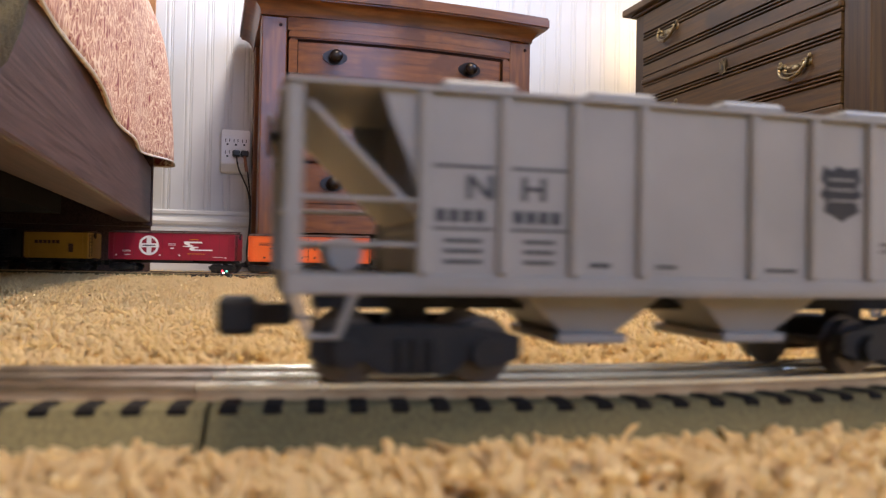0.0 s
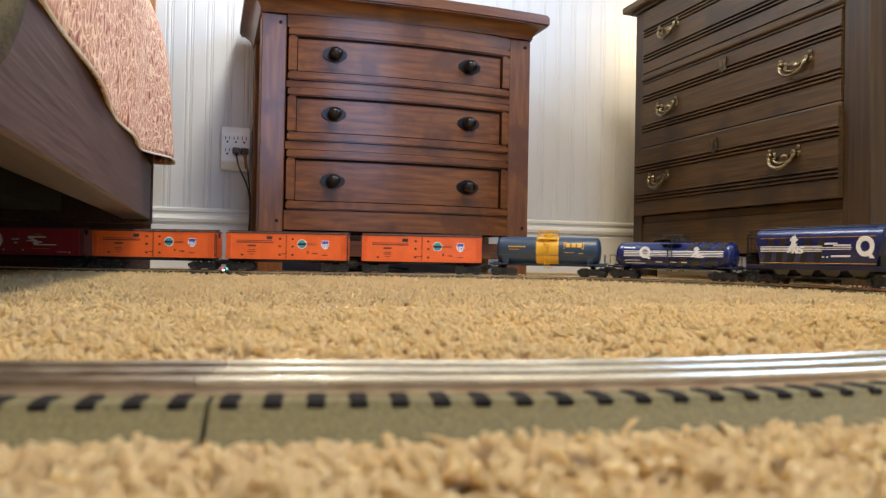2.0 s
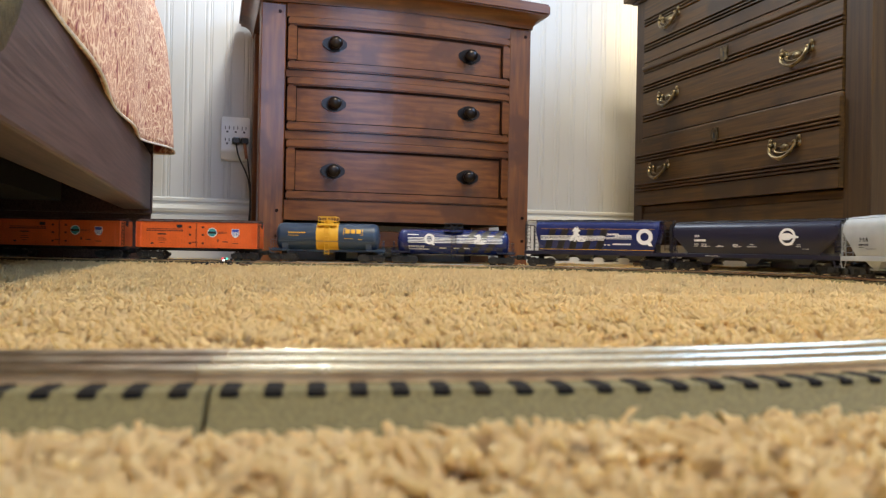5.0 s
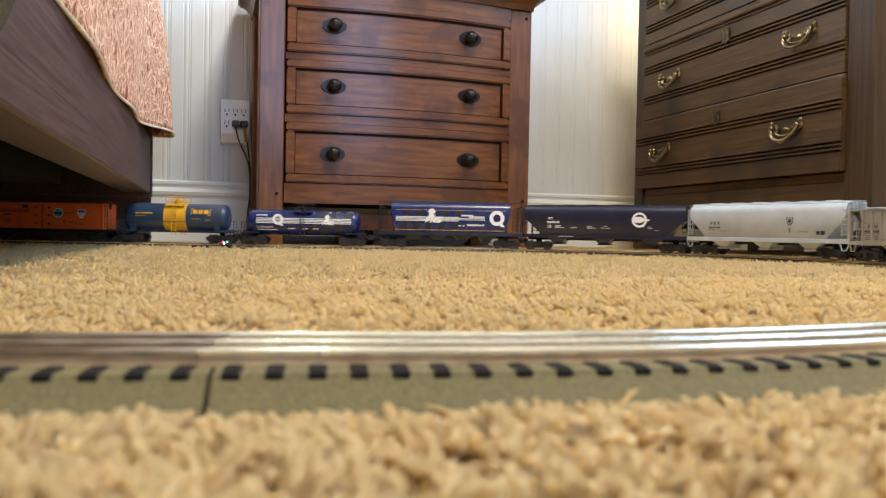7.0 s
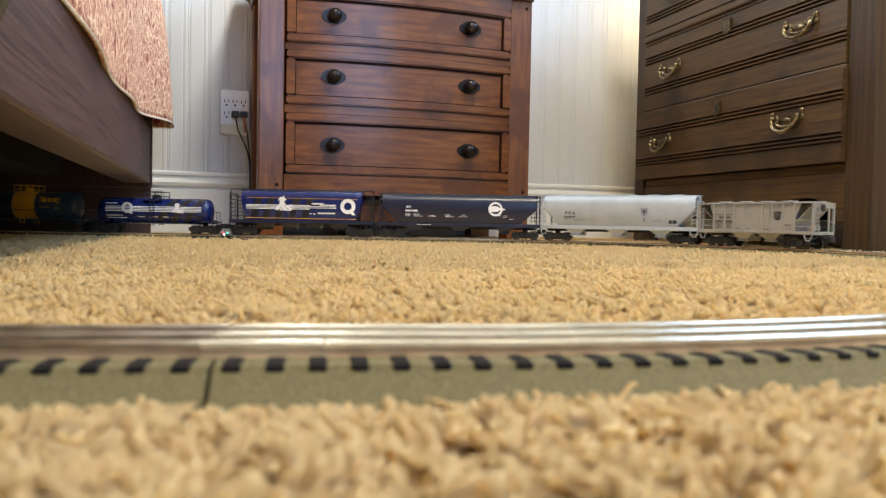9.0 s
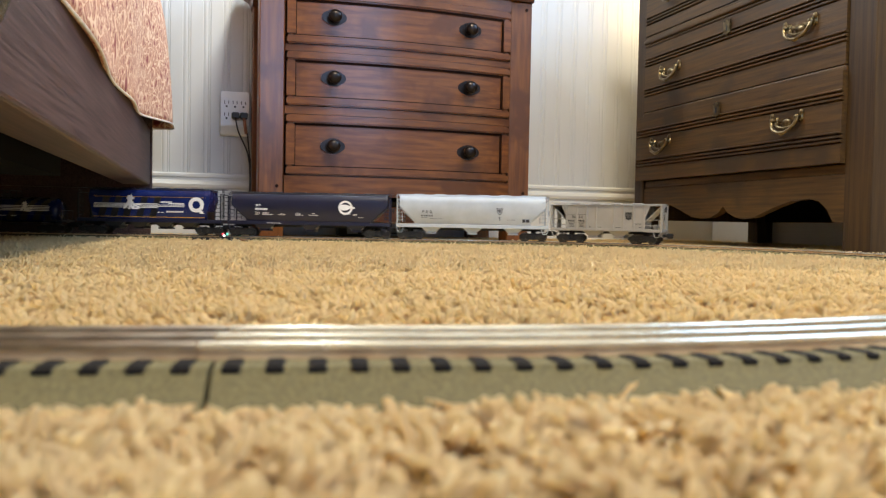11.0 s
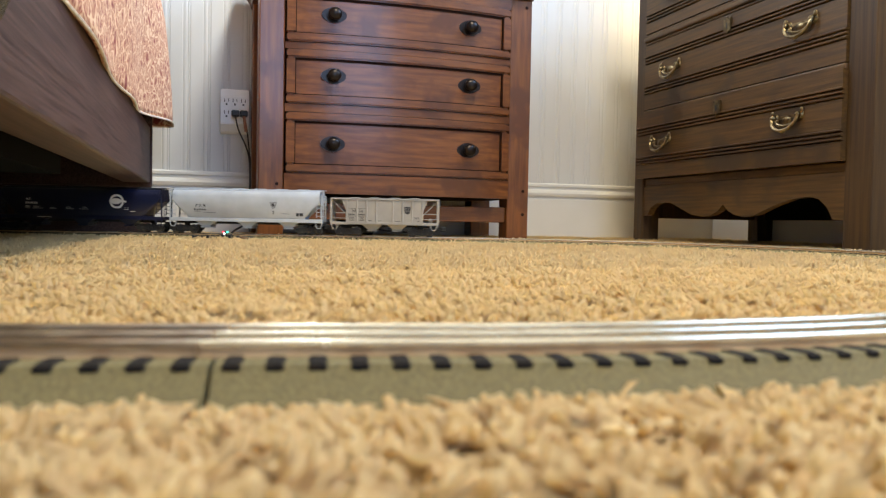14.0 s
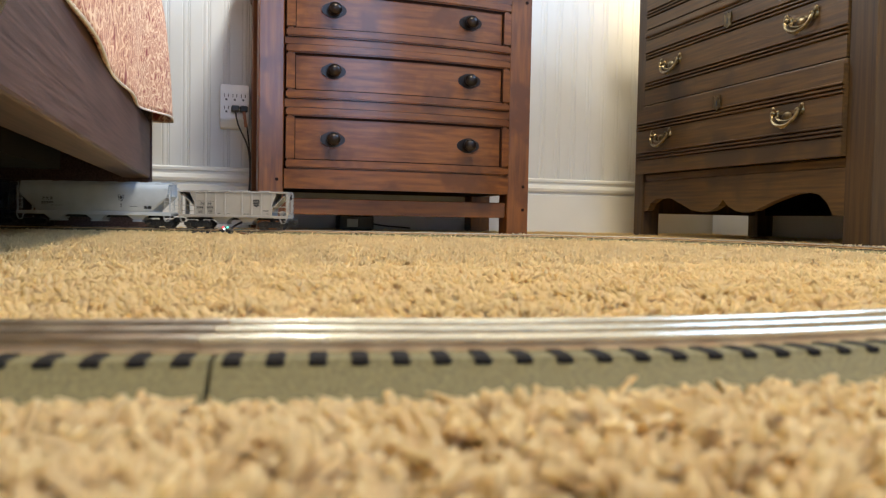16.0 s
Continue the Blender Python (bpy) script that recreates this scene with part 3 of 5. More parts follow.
def quilt():
    """A quilt draped over the mattress; it falls over the side rail and flares at the foot's corner."""
    bm = bmesh.new()
    n, k = 70, 46
    rows = []
    for i in range(n + 1):
        v = i / n
        row = []
        for j in range(k + 1):
            w = j / k
            # w from the hem up the side, over the shoulder and across the top
            y = -0.30 + 2.30 * v
            f = min(1.0, max(0.0, (y - 1.60) / 0.32))
            f = f * f * (3 - 2 * f)
            hem = 0.262 + 0.004 * math.sin(9 * y) + 0.020 * f
            if w < 0.7:
                u = w / 0.7
                z = hem + (0.66 - hem) * u
                bulge = 0.046 * math.cos(min(1.0, max(0.0, (z - 0.30) / 0.42)) * math.pi / 2)
                x = -0.133 + f * bulge + (1 - f) * 0.008 * math.sin(u * 3.1) + 0.004 * math.sin(14 * y + 3 * u) * (1 - u)
                x -= 0.035 * max(0.0, (z - 0.52) / 0.14) ** 2
            else:
                u = (w - 0.7) / 0.3
                x, z = -0.168 - 1.40 * u, 0.66 + 0.025 * min(1.0, u * 8) + 0.004 * math.sin(5 * y + 7 * u)
            row.append(bm.verts.new((x, y, z)))
        rows.append(row)
    # the fall over the foot end
    row = []
    for j in range(k + 1):
        c = rows[-1][j].co
        row.append(bm.verts.new((c.x - 0.012, c.y + 0.016, c.z)))
    rows.append(row)
    row = []
    for j in range(k + 1):
        c = rows[-1][j].co
        w = j / k
        row.append(bm.verts.new((c.x - 0.05, c.y + 0.004 + 0.01 * math.sin(9 * w), c.z if w < 0.7 else 0.56)))
    rows.append(row)
    for a, b in zip(rows, rows[1:]):
        for j in range(k):
            bm.faces.new([a[j], a[j + 1], b[j + 1], b[j]])
    bmesh.ops.recalc_face_normals(bm, faces=bm.faces[:])
    q = part("quilt", bm, quilt_material(), None, smooth=True)
    tagged(q, "pink and red paisley quilt hanging over the bed", "quilt")
    mod = q.modifiers.new("thickness", "SOLIDIFY")
    mod.thickness, mod.offset = 0.005, -1
    return q


def quilt_hem(q):
    bm = bmesh.new()
    k = 47
    pts = [q.data.vertices[i * k].co.copy() for i in range(10, 73)]
    bm_sweep(bm, [p + Vector((0.001, 0, -0.001)) for p in pts], 0.0022, 6)
    part("binding", bm, M_BINDING, q, "cream cloth binding", smooth=True)


M_BINDING = material("cream_binding", (0.76, 0.68, 0.58), 0.9, scale=80, bump=0.4, bump_scale=900)
M_OLIVE = material("olive_blanket", (0.115, 0.085, 0.025), 1.0, colour2=(0.06, 0.045, 0.012), scale=120, bump=1.0, bump_scale=700)


def blanket():
    """An olive fleece blanket whose rounded corner hangs over the near end of the bed's rail."""
    bm = bmesh.new()
    n, k = 26, 18
    rows = []
    for i in range(n + 1):
        y = -0.05 + 0.590 * i / n
        low = 0.148 + 0.085 * max(0.0, (y - 0.42) / 0.122) ** 3
        row = []
        for j in range(k + 1):
            u = j / k
            z = low + (0.70 - low) * u
            x = -0.116 - 0.004 * math.sin(18 * y + 4 * u) - 0.05 * max(0.0, (z - 0.50) / 0.2) ** 2
            row.append(bm.verts.new((x, y, z)))
        row.append(bm.verts.new((-0.42, y, 0.704)))
        rows.append(row)
    for a, b in zip(rows, rows[1:]):
        for j in range(k + 1):
            bm.faces.new([a[j], a[j + 1], b[j + 1], b[j]])
    bmesh.ops.recalc_face_normals(bm, faces=bm.faces[:])
    q = part("blanket", bm, M_OLIVE, None, smooth=True)
    tagged(q, "olive green fleece blanket draped over the bed", "blanket")
    mod = q.modifiers.new("thickness", "SOLIDIFY")
    mod.thickness, mod.offset = 0.005, 1
    bm = bmesh.new()
    w = k + 2
    pts = [q.data.vertices[i * w].co.copy() for i in range(n + 1)] + [q.data.vertices[n * w + j].co.copy() for j in range(1, k)]
    bm_sweep(bm, [p + Vector((0.002, 0, 0)) for p in pts], 0.0022, 6)
    part("edging", bm, M_BINDING2, q, "tan stitched edging", smooth=True)


M_BINDING2 = material("tan_edging", (0.30, 0.22, 0.10), 0.95, scale=120, bump=0.8, bump_scale=900)
quilt_hem(quilt())
blanket()


# ---- the outlet and the cables ----
def outlet():
    x0, x1, z0, z1, y = 0.029, 0.105, 0.292, 0.416, WALL_Y - 0.0005
    o = thing("wall_outlet", pose(0, 0, 0), "white six-way plug adapter on the beadboard wall", "power outlet")
    bm = bmesh.new()
    bm_prism(bm, [(y, z0), (y - 0.020, z0 + 0.004), (y - 0.036, z0 + 0.026), (y - 0.036, z1 - 0.022), (y - 0.026, z1 - 0.002), (y, z1)], "x", x0, x1)
    bmesh.ops.bevel(bm, geom=bm.edges[:], offset=0.002, segments=2, affect="EDGES")
    part("body", bm, M_PLASTIC_W, o)
    yf = y - 0.0365
    for r, zz in enumerate((0.378, 0.345)):
        for k in range(3):
            xc = x0 + 0.0155 + k * 0.0225
            boxed("socket", [((xc - 0.0062, yf - 0.0002, zz - 0.001), (xc - 0.0042, yf + 0.002, zz + 0.0085)), ((xc + 0.0042, yf - 0.0002, zz), (xc + 0.0062, yf + 0.002, zz + 0.0085)),
                             ((xc - 0.0025, yf - 0.0002, zz - 0.0095), (xc + 0.0025, yf + 0.002, zz - 0.0045))], M_SLOT, o)
    for k in (1, 2):
        xc = x0 + 0.0155 + k * 0.0225 + 0.001
        p = boxed("plug", [((xc - 0.0105, yf - 0.026, 0.336), (xc + 0.0105, yf - 0.0004, 0.353))], M_PLASTIC_B, None, bevel=0.003)
        tagged(p, "black plug in the wall outlet", "plug", "plugs")
        bm = bmesh.new()
        a = Vector((xc, yf - 0.022, 0.337))
        if k == 2:
            bm_cyl(bm, a, a + Vector((0.006, 0, -0.042)), 0.0042, n=8)
            part("strain_relief", bm, M_COPPER, p, "brownish cord grip")
            bm = bmesh.new()
            a = a + Vector((0.006, 0, -0.042))
        ends = [a, Vector((xc + 0.008, yf - 0.020, 0.300)), Vector((0.098 + 0.004 * k, 2.20, 0.240)), Vector((0.106 + 0.002 * k, 2.19, 0.17)), Vector((0.100, 2.15, 0.06)), Vector((0.07 + 0.03 * k, 2.02, 0.024))]
        bm_sweep(bm, smooth_line(ends), 0.0022, 6)
        part("cord", bm, M_PLASTIC_B, p)
    c = thing("cable", pose(0, 0, 0), "black cable hanging down beside the chest", "cable")
    bm = bmesh.new()
    bm_sweep(bm, smooth_line([(0.150, 2.232, 0.70), (0.132, 2.232, 0.50), (0.119, 2.226, 0.41), (0.116, 2.222, 0.28), (0.110, 2.21, 0.17), (0.108, 2.18, 0.06), (0.06, 2.0, 0.024), (0.05, 1.82, 0.022)]), 0.0028, 6)
    part("cord", bm, M_PLASTIC_B, c)


def smooth_line(pts, n=6):
    pts = [Vector(p) for p in pts]
    out = []
    for i in range(len(pts) - 1):
        p0, p1, p2, p3 = pts[max(i - 1, 0)], pts[i], pts[i + 1], pts[min(i + 2, len(pts) - 1)]
        for j in range(n):
            t = j / n
            out.append(0.5 * (2 * p1 + (p2 - p0) * t + (2 * p0 - 5 * p1 + 4 * p2 - p3) * t * t + (3 * p1 - p0 - 3 * p2 + p3) * t ** 3))
    return out + [pts[-1]]


M_COPPER = material("brown_cord_grip", (0.30, 0.13, 0.08), 0.5)
outlet()


# ---- the train ----
# a car's space: x forward, y to its left, z up from the rail tops
CARS = []  # thing, s at the start, truck spacing, trucks, wheelsets


def paint(name, c, rough=0.38, c2=None):
    return material(name, c, rough, colour2=c2 or [v * 0.86 for v in c], scale=30, bump=0.08, bump_scale=500, rough2=rough + 0.12)


M_TRUCK = material("black_truck_casting", (0.007, 0.0068, 0.0065), 0.7, colour2=(0.013, 0.012, 0.011), scale=150, bump=0.3, bump_scale=900)
M_WHEEL = material("wheel_steel", (0.10, 0.09, 0.085), 0.38, 0.8, scale=200)
M_ORANGE = paint("reefer_orange", (0.80, 0.135, 0.022))
M_ORANGE_LINE = paint("orange_board_line", (0.50, 0.080, 0.016))
M_BROWN = paint("freight_brown", (0.075, 0.032, 0.022), 0.6)
M_CRIMSON = paint("crimson_paint", (0.30, 0.012, 0.035))
M_YELLOW = paint("mustard_yellow", (0.52, 0.28, 0.03))
M_TANKBLUE = paint("slate_blue_paint", (0.022, 0.045, 0.085), 0.32)
M_BAND = paint("yellow_band", (0.72, 0.38, 0.02))
M_ROYAL = paint("royal_blue_paint", (0.007, 0.016, 0.100), 0.20)
M_NAVY = paint("navy_paint", (0.007, 0.009, 0.032), 0.30)
M_BLACKPAINT = paint("black_paint", (0.008, 0.008, 0.011), 0.32)
M_GREY = paint("light_grey_paint", (0.44, 0.48, 0.52), 0.42)
M_PUTTY = paint("putty_grey_paint", (0.330, 0.315, 0.285), 0.45)
M_INK = paint("black_lettering", (0.02, 0.02, 0.022), 0.5)
M_WHITE = paint("white_lettering", (0.82, 0.82, 0.82), 0.45)
M_SHIELD = paint("shield_blue", (0.05, 0.09, 0.42), 0.4)
M_GREEN_DISC = paint("sea_green_disc", (0.05, 0.30, 0.34), 0.4)


def truck(car, x, colour=None):
    """A two-axle truck: bolster, two side frames, two wheelsets."""
    m = colour or M_TRUCK
    bm = bmesh.new()
    bm_box(bm, (-0.006, -0.0225, 0.0085), (0.006, 0.0225, 0.0165), 0.0012)
    bm_cyl(bm, (0, 0, 0.012), (0, 0, 0.0225), 0.006, n=12)
    t = part("truck", bm, m, car, at=pose(x, 0, 0))
    for s in (-1, 1):
        bm = bmesh.new()
        y0, y1 = (0.0215, 0.0255) if s > 0 else (-0.0255, -0.0215)
        top = [(-0.0285, 0.0135), (-0.0285, 0.0075), (-0.0225, 0.0050), (-0.0150, 0.0075), (-0.0095, 0.0032), (0.0095, 0.0032), (0.0150, 0.0075), (0.0225, 0.0050),
               (0.0285, 0.0075), (0.0285, 0.0135), (0.0140, 0.0162), (-0.0140, 0.0162)]
        bm_prism(bm, top, "y", y0, y1)
        for k in (-1, 1):
            bm_cyl(bm, (k * 0.0185, y0 - 0.0006, 0.0090), (k * 0.0185, y1 + 0.0026 * (1 if s > 0 else 0) + 0.0002, 0.0090), 0.0044, n=12)
            if s < 0:
                bm_cyl(bm, (k * 0.0185, y0 - 0.0028, 0.0090), (k * 0.0185, y0, 0.0090), 0.0040, n=12)
        for k in (-0.004, 0, 0.004):  # springs
            bm_cyl(bm, (k, (y0 + y1) / 2 + s * 0.0018, 0.0045), (k, (y0 + y1) / 2 + s * 0.0018, 0.0125), 0.0018, n=8)
        part("side_frame", bm, m, t)
    sets = []
    for k in (-1, 1):
        bm = bmesh.new()
        bm_cyl(bm, (0, -0.021, 0), (0, 0.021, 0), 0.0018, n=8)
        for s in (-1, 1):
            bm_cyl(bm, (0, s * 0.0150, 0), (0, s * 0.0162, 0), 0.0098, n=24)
            bm_cyl(bm, (0, s * 0.0162, 0), (0, s * 0.0205, 0), 0.0086, n=24)
            for a in range(5):
                g = a * math.tau / 5
                bm_cyl(bm, (0.0048 * math.cos(g), s * 0.0200, 0.0048 * math.sin(g)), (0.0048 * math.cos(g), s * 0.0210, 0.0048 * math.sin(g)), 0.0012, n=6)
        sets.append((part("wheelset", bm, M_WHEEL, t, "dark steel wheels on an axle", at=pose(k * 0.0185, 0, 0.0088)), k * 0.0185))
    return t, sets


def coupler(car, x, s):
    bm = bmesh.new()
    bm_box(bm, (x - 0.004 if s > 0 else x - 0.012, -0.0035, 0.0145), (x + 0.012 if s > 0 else x + 0.004, 0.0035, 0.0205), 0.001)
    bm_box(bm, (x + s * 0.011 - 0.0055, -0.0075, 0.0120), (x + s * 0.011 + 0.0055, 0.0075, 0.0225), 0.0016)
    part("coupler", bm, M_TRUCK, car)


def running_gear(car, s0, length, inset=0.028, colour=None):
    """Trucks and couplers, and the car's place in the train."""
    trucks, sets = [], []
    for s in (-1, 1):
        t, w = truck(car, s * (length / 2 - inset), colour)
        trucks.append((t, s * (length / 2 - inset)))
        sets += [(ob, x) for ob, x in w]
        coupler(car, s * length / 2, s)
    CARS.append((car, s0, length - 2 * inset, trucks, sets))


def marks(car, name, mat, rects, half, label=""):
    """Thin raised bars on both sides: (u0, z0, u1, z1), u to the right as one faces the side."""
    for side in (1, -1):
        bm = bmesh.new()
        for u0, z0, u1, z1 in rects:
            xa, xb = sorted((-side * u0, -side * u1))
            ya, yb = sorted((side * (half - 0.0002), side * (half + 0.00035)))
            bm_box(bm, (xa, ya, z0), (xb, yb, z1))
        ob = part(name, bm, mat, car, label)
        if len(rects) > 1:
            tagged(ob, label, kind="stuff")


def shape(car, name, mat, outline, half, label="", out=0.0004):
    """A flat raised figure on both sides."""
    for side in (1, -1):
        bm = bmesh.new()
        ya, yb = sorted((side * (half - 0.0002), side * (half + out)))
        bm_prism(bm, [(-side * u, z) for u, z in outline], "y", ya, yb)
        bmesh.ops.triangulate(bm, faces=[f for f in bm.faces if len(f.verts) > 4])
        part(name, bm, mat, car, label)


def ring(u, z, r1, r0, n=28, a0=0.0, a1=math.tau):
    """Outline of a ring or arc, cut open at its start."""
    a = [a0 + (a1 - a0) * i / n for i in range(n + 1)]
    return [(u + r1 * math.cos(t), z + r1 * math.sin(t)) for t in a] + [(u + r0 * math.cos(t), z + r0 * math.sin(t)) for t in reversed(a)]


def disc(u, z, r, n=24):
    return [(u + r * math.cos(i * math.tau / n), z + r * math.sin(i * math.tau / n)) for i in range(n)]


def words(car, text, mat, u, z, size, half, stretch=1.0, bold=0.0):
    """Lettering in the built-in face on both sides."""
    for side in (1, -1):
        cu = bpy.data.curves.new("lettering", "FONT")
        cu.body, cu.size, cu.extrude, cu.align_x, cu.offset = text, size, 0.00025, "CENTER", bold
        tmp = bpy.data.objects.new("lettering", cu)
        scene.collection.objects.link(tmp)
        me = bpy.data.meshes.new_from_object(tmp)
        bpy.data.objects.remove(tmp)
        me.materials.clear()
        me.materials.append(mat)
        ob = new("lettering", me)
        ob.parent = car
        m = pose(-side * u, side * (half + 0.0001), z, 90, 0, 180 if side > 0 else 0)
        me.transform(m @ Matrix.Diagonal((stretch, 1, 1, 1)))


def ladder(car, x, y, z0, z1, w, mat, along="x", n=5):
    """Two stiles with rungs; it stands along the side or across the end."""
    bm = bmesh.new()
    e = (w, 0, 0) if along == "x" else (0, w, 0)
    for k in (0, 1):
        bm_cyl(bm, (x + e[0] * k, y + e[1] * k, z0), (x + e[0] * k, y + e[1] * k, z1), 0.0007, n=6)
    for i in range(n):
        z = z0 + (z1 - z0) * (i + 0.5) / n
        bm_cyl(bm, (x, y, z), (x + e[0], y + e[1], z), 0.0006, n=6)
    part("ladder", bm, mat, car)


def step(car, x, y, mat, dz=-0.002):
    """A stirrup step under a corner."""
    bm = bmesh.new()
    bm_sweep(bm, [(x - 0.0075, y, 0.0315 + dz), (x - 0.0035, y, 0.0205 + dz), (x + 0.0035, y, 0.0205 + dz), (x + 0.0075, y, 0.0315 + dz)], 0.0011, 6)
    part("step", bm, mat, car)


def hand_brake(car, x, y, z, s, mat):
    bm = bmesh.new()
    bm_cyl(bm, (x, y, z), (x + s * 0.003, y, z), 0.0015, n=8)
    bm_sweep(bm, [(x + s * 0.003, y + 0.0058 * math.cos(a), z + 0.0058 * math.sin(a)) for a in [i * math.tau / 14 for i in range(15)]], 0.0008, 6)
    for a in range(4):
        g = a * math.pi / 4
        bm_cyl(bm, (x + s * 0.003, y - 0.0055 * math.cos(g), z - 0.0055 * math.sin(g)), (x + s * 0.003, y + 0.0055 * math.cos(g), z + 0.0055 * math.sin(g)), 0.0005, n=5)
    part("brake_wheel", bm, mat, car)


def bays(car, xs, mat, depth=0.0115, top=0.031, w=0.024):
    """Hopper chutes under the floor."""
    for x in xs:
        bm = bmesh.new()
        loft(bm, [[(x - w, -0.024, top), (x + w, -0.024, top), (x + w, 0.024, top), (x - w, 0.024, top)],
                  [(x - w * 0.30, -0.018, top - 0.0155), (x + w * 0.30, -0.018, top - 0.0155), (x + w * 0.30, 0.018, top - 0.0155), (x - w * 0.30, 0.018, top - 0.0155)]])
        b = part("hopper_bay", bm, mat, car)
        bm = bmesh.new()
        bm_box(bm, (x - w * 0.42, -0.021, top - 0.0182), (x + w * 0.42, 0.021, top - 0.0152), 0.0006)
        part("gate", bm, mat, b)


# --- putty-grey two-bay hopper, last of the train ---
def two_bay_hopper(s0):
    L, H, half = 0.231, 0.0785, 0.0325
    K = 1.046  # stretch of the side's panels
    c = thing("covered_hopper", pose(0, 0, 0), "putty grey ribbed two-bay toy hopper car on the rails", "toy train car", "cars of the toy train")
    a = 0.0805
    for sx in (-1, 1):
        for side in (-1, 1):  # the side sheet's end, cut on a slant
            bm = bmesh.new()
            ya, yb = sorted((side * (half - 0.0030), side * (half - 0.0010)))
            bm_prism(bm, [(sx * x, z) for x, z in ((a - 0.001, 0.030), (a + 0.0010, 0.050), (a + 0.0035, 0.0590), (a + 0.0085, 0.0700), (a + 0.0110, H - 0.001), (a - 0.001, H - 0.001))], "y", ya, yb)
            part("side_sheet_end", bm, M_PUTTY, c)
        bm = bmesh.new()
        loft(bm, [[(sx * (L / 2 - 0.006), -0.0293, H - 0.006), (sx * (L / 2 - 0.006), 0.0293, H - 0.006), (sx * (L / 2 - 0.006), 0.0293, H - 0.004), (sx * (L / 2 - 0.006), -0.0293, H - 0.004)],
                  [(sx * (a - 0.002), -0.0293, 0.042), (sx * (a - 0.002), 0.0293, 0.042), (sx * (a - 0.002), 0.0293, 0.044), (sx * (a - 0.002), -0.0293, 0.044)]])
        part("slope_sheet", bm, M_PUTTY, c)
    bm = bmesh.new()
    bm_box(bm, (-a, -half + 0.001, 0.0285), (a, half - 0.001, H - 0.001), 0.0006)
    part("body", bm, M_PUTTY, c)
    for s in (-1, 1):  # slope from the floor's ends inwards
        bm = bmesh.new()
        loft(bm, [[(s * (a + 0.0004), -0.030, 0.045), (s * (a + 0.0004), 0.030, 0.045), (s * (a + 0.0004), 0.030, 0.042), (s * (a + 0.0004), -0.030, 0.042)],
                  [(s * (a - 0.002), -0.028, 0.030), (s * (a - 0.002), 0.028, 0.030), (s * (a - 0.004), 0.028, 0.0285), (s * (a - 0.004), -0.028, 0.0285)]])
        part("chute_end", bm, M_PUTTY, c)
    for side in (-1, 1):
        y0, y1 = sorted((side * half, side * (half - 0.0035)))
        bm = bmesh.new()
        bm_box(bm, (-L / 2, y0, 0.0245), (L / 2, y1 + 0.0, 0.0300), 0.0005)
        bm_box(bm, (-a, side * half - 0.0008, 0.0262), (a, side * half + 0.0008, 0.0278))
        part("side_sill", bm, M_PUTTY, c)
        for x in [K * u for u in (-0.077, -0.056, -0.0365, -0.017, 0.017, 0.0365, 0.056, 0.077)]:
            bm = bmesh.new()
            ya, yb = sorted((side * (half - 0.0012), side * (half + 0.0011)))
            bm_box(bm, (x - 0.0016, ya, 0.0298), (x + 0.0016, yb, H - 0.001), 0.0006)
            part("rib", bm, M_PUTTY, c)
        for sx in (-1, 1):
            boxed("corner_post", [((sx * (L / 2 - 0.002) - 0.0022, side * (half - 0.0015) - 0.0015, 0.0298), (sx * (L / 2 - 0.002) + 0.0022, side * (half - 0.0015) + 0.0015, H - 0.001))], M_PUTTY, c, bevel=0.0004)
            boxed("end_post", [((sx * (L / 2 - 0.002) - 0.0012, side * 0.0165 - 0.0018, 0.0298), (sx * (L / 2 - 0.002) + 0.0012, side * 0.0165 + 0.0018, H - 0.001))], M_PUTTY, c, bevel=0.0004)
            for z in (0.0375, 0.0490):
                bm = bmesh.new()
                xa, xb = sorted((sx * (L / 2 - 0.002), sx * a))
                bm_cyl(bm, (xa, side * (half - 0.0008), z), (xb, side * (half - 0.0008), z), 0.0007, n=6)
                part("grab_iron", bm, M_PUTTY, c)
            step(c, sx * (L / 2 - 0.010), side * (half - 0.001), M_PUTTY, -0.0065)
    for sx in (-1, 1):
        for nm, lo, hi in (("end_sill", (sx * (L / 2 - 0.002) - 0.002, -half + 0.001, 0.0245), (sx * (L / 2 - 0.002) + 0.002, half - 0.001, 0.0300)),
                           ("end_beam", (sx * (L / 2 - 0.002) - 0.0015, -half + 0.001, H - 0.0085), (sx * (L / 2 - 0.002) + 0.0015, half - 0.001, H - 0.001)),
                           ("draft_sill", (min(sx * a, sx * (L / 2 - 0.004)), -0.008, 0.0235), (max(sx * a, sx * (L / 2 - 0.004)), 0.008, 0.0290))):
            boxed(nm, [(lo, hi)], M_PUTTY, c)
        ladder(c, sx * (L / 2 + 0.0006), 0.0175 if sx < 0 else -0.0300, 0.0300, H - 0.002, 0.0125, M_PUTTY, "y", 7)
        for y0, y1, z in ((-half, -0.0165, 0.0455), (0.004, half, 0.062)):
            bm = bmesh.new()
            bm_cyl(bm, (sx * (L / 2 + 0.0006), y0, z), (sx * (L / 2 + 0.0006), y1, z), 0.0006, n=6)
            part("grab_iron", bm, M_PUTTY, c)
    bm = bmesh.new()
    bm_cyl(bm, (-0.098, -0.012, 0.0350), (-0.098, 0.012, 0.0350), 0.0050, n=12)
    part("air_tank", bm, M_PUTTY, c, smooth=True)
    hand_brake(c, -L / 2, 0.010, 0.070, -1, M_TRUCK)
    bm = bmesh.new()
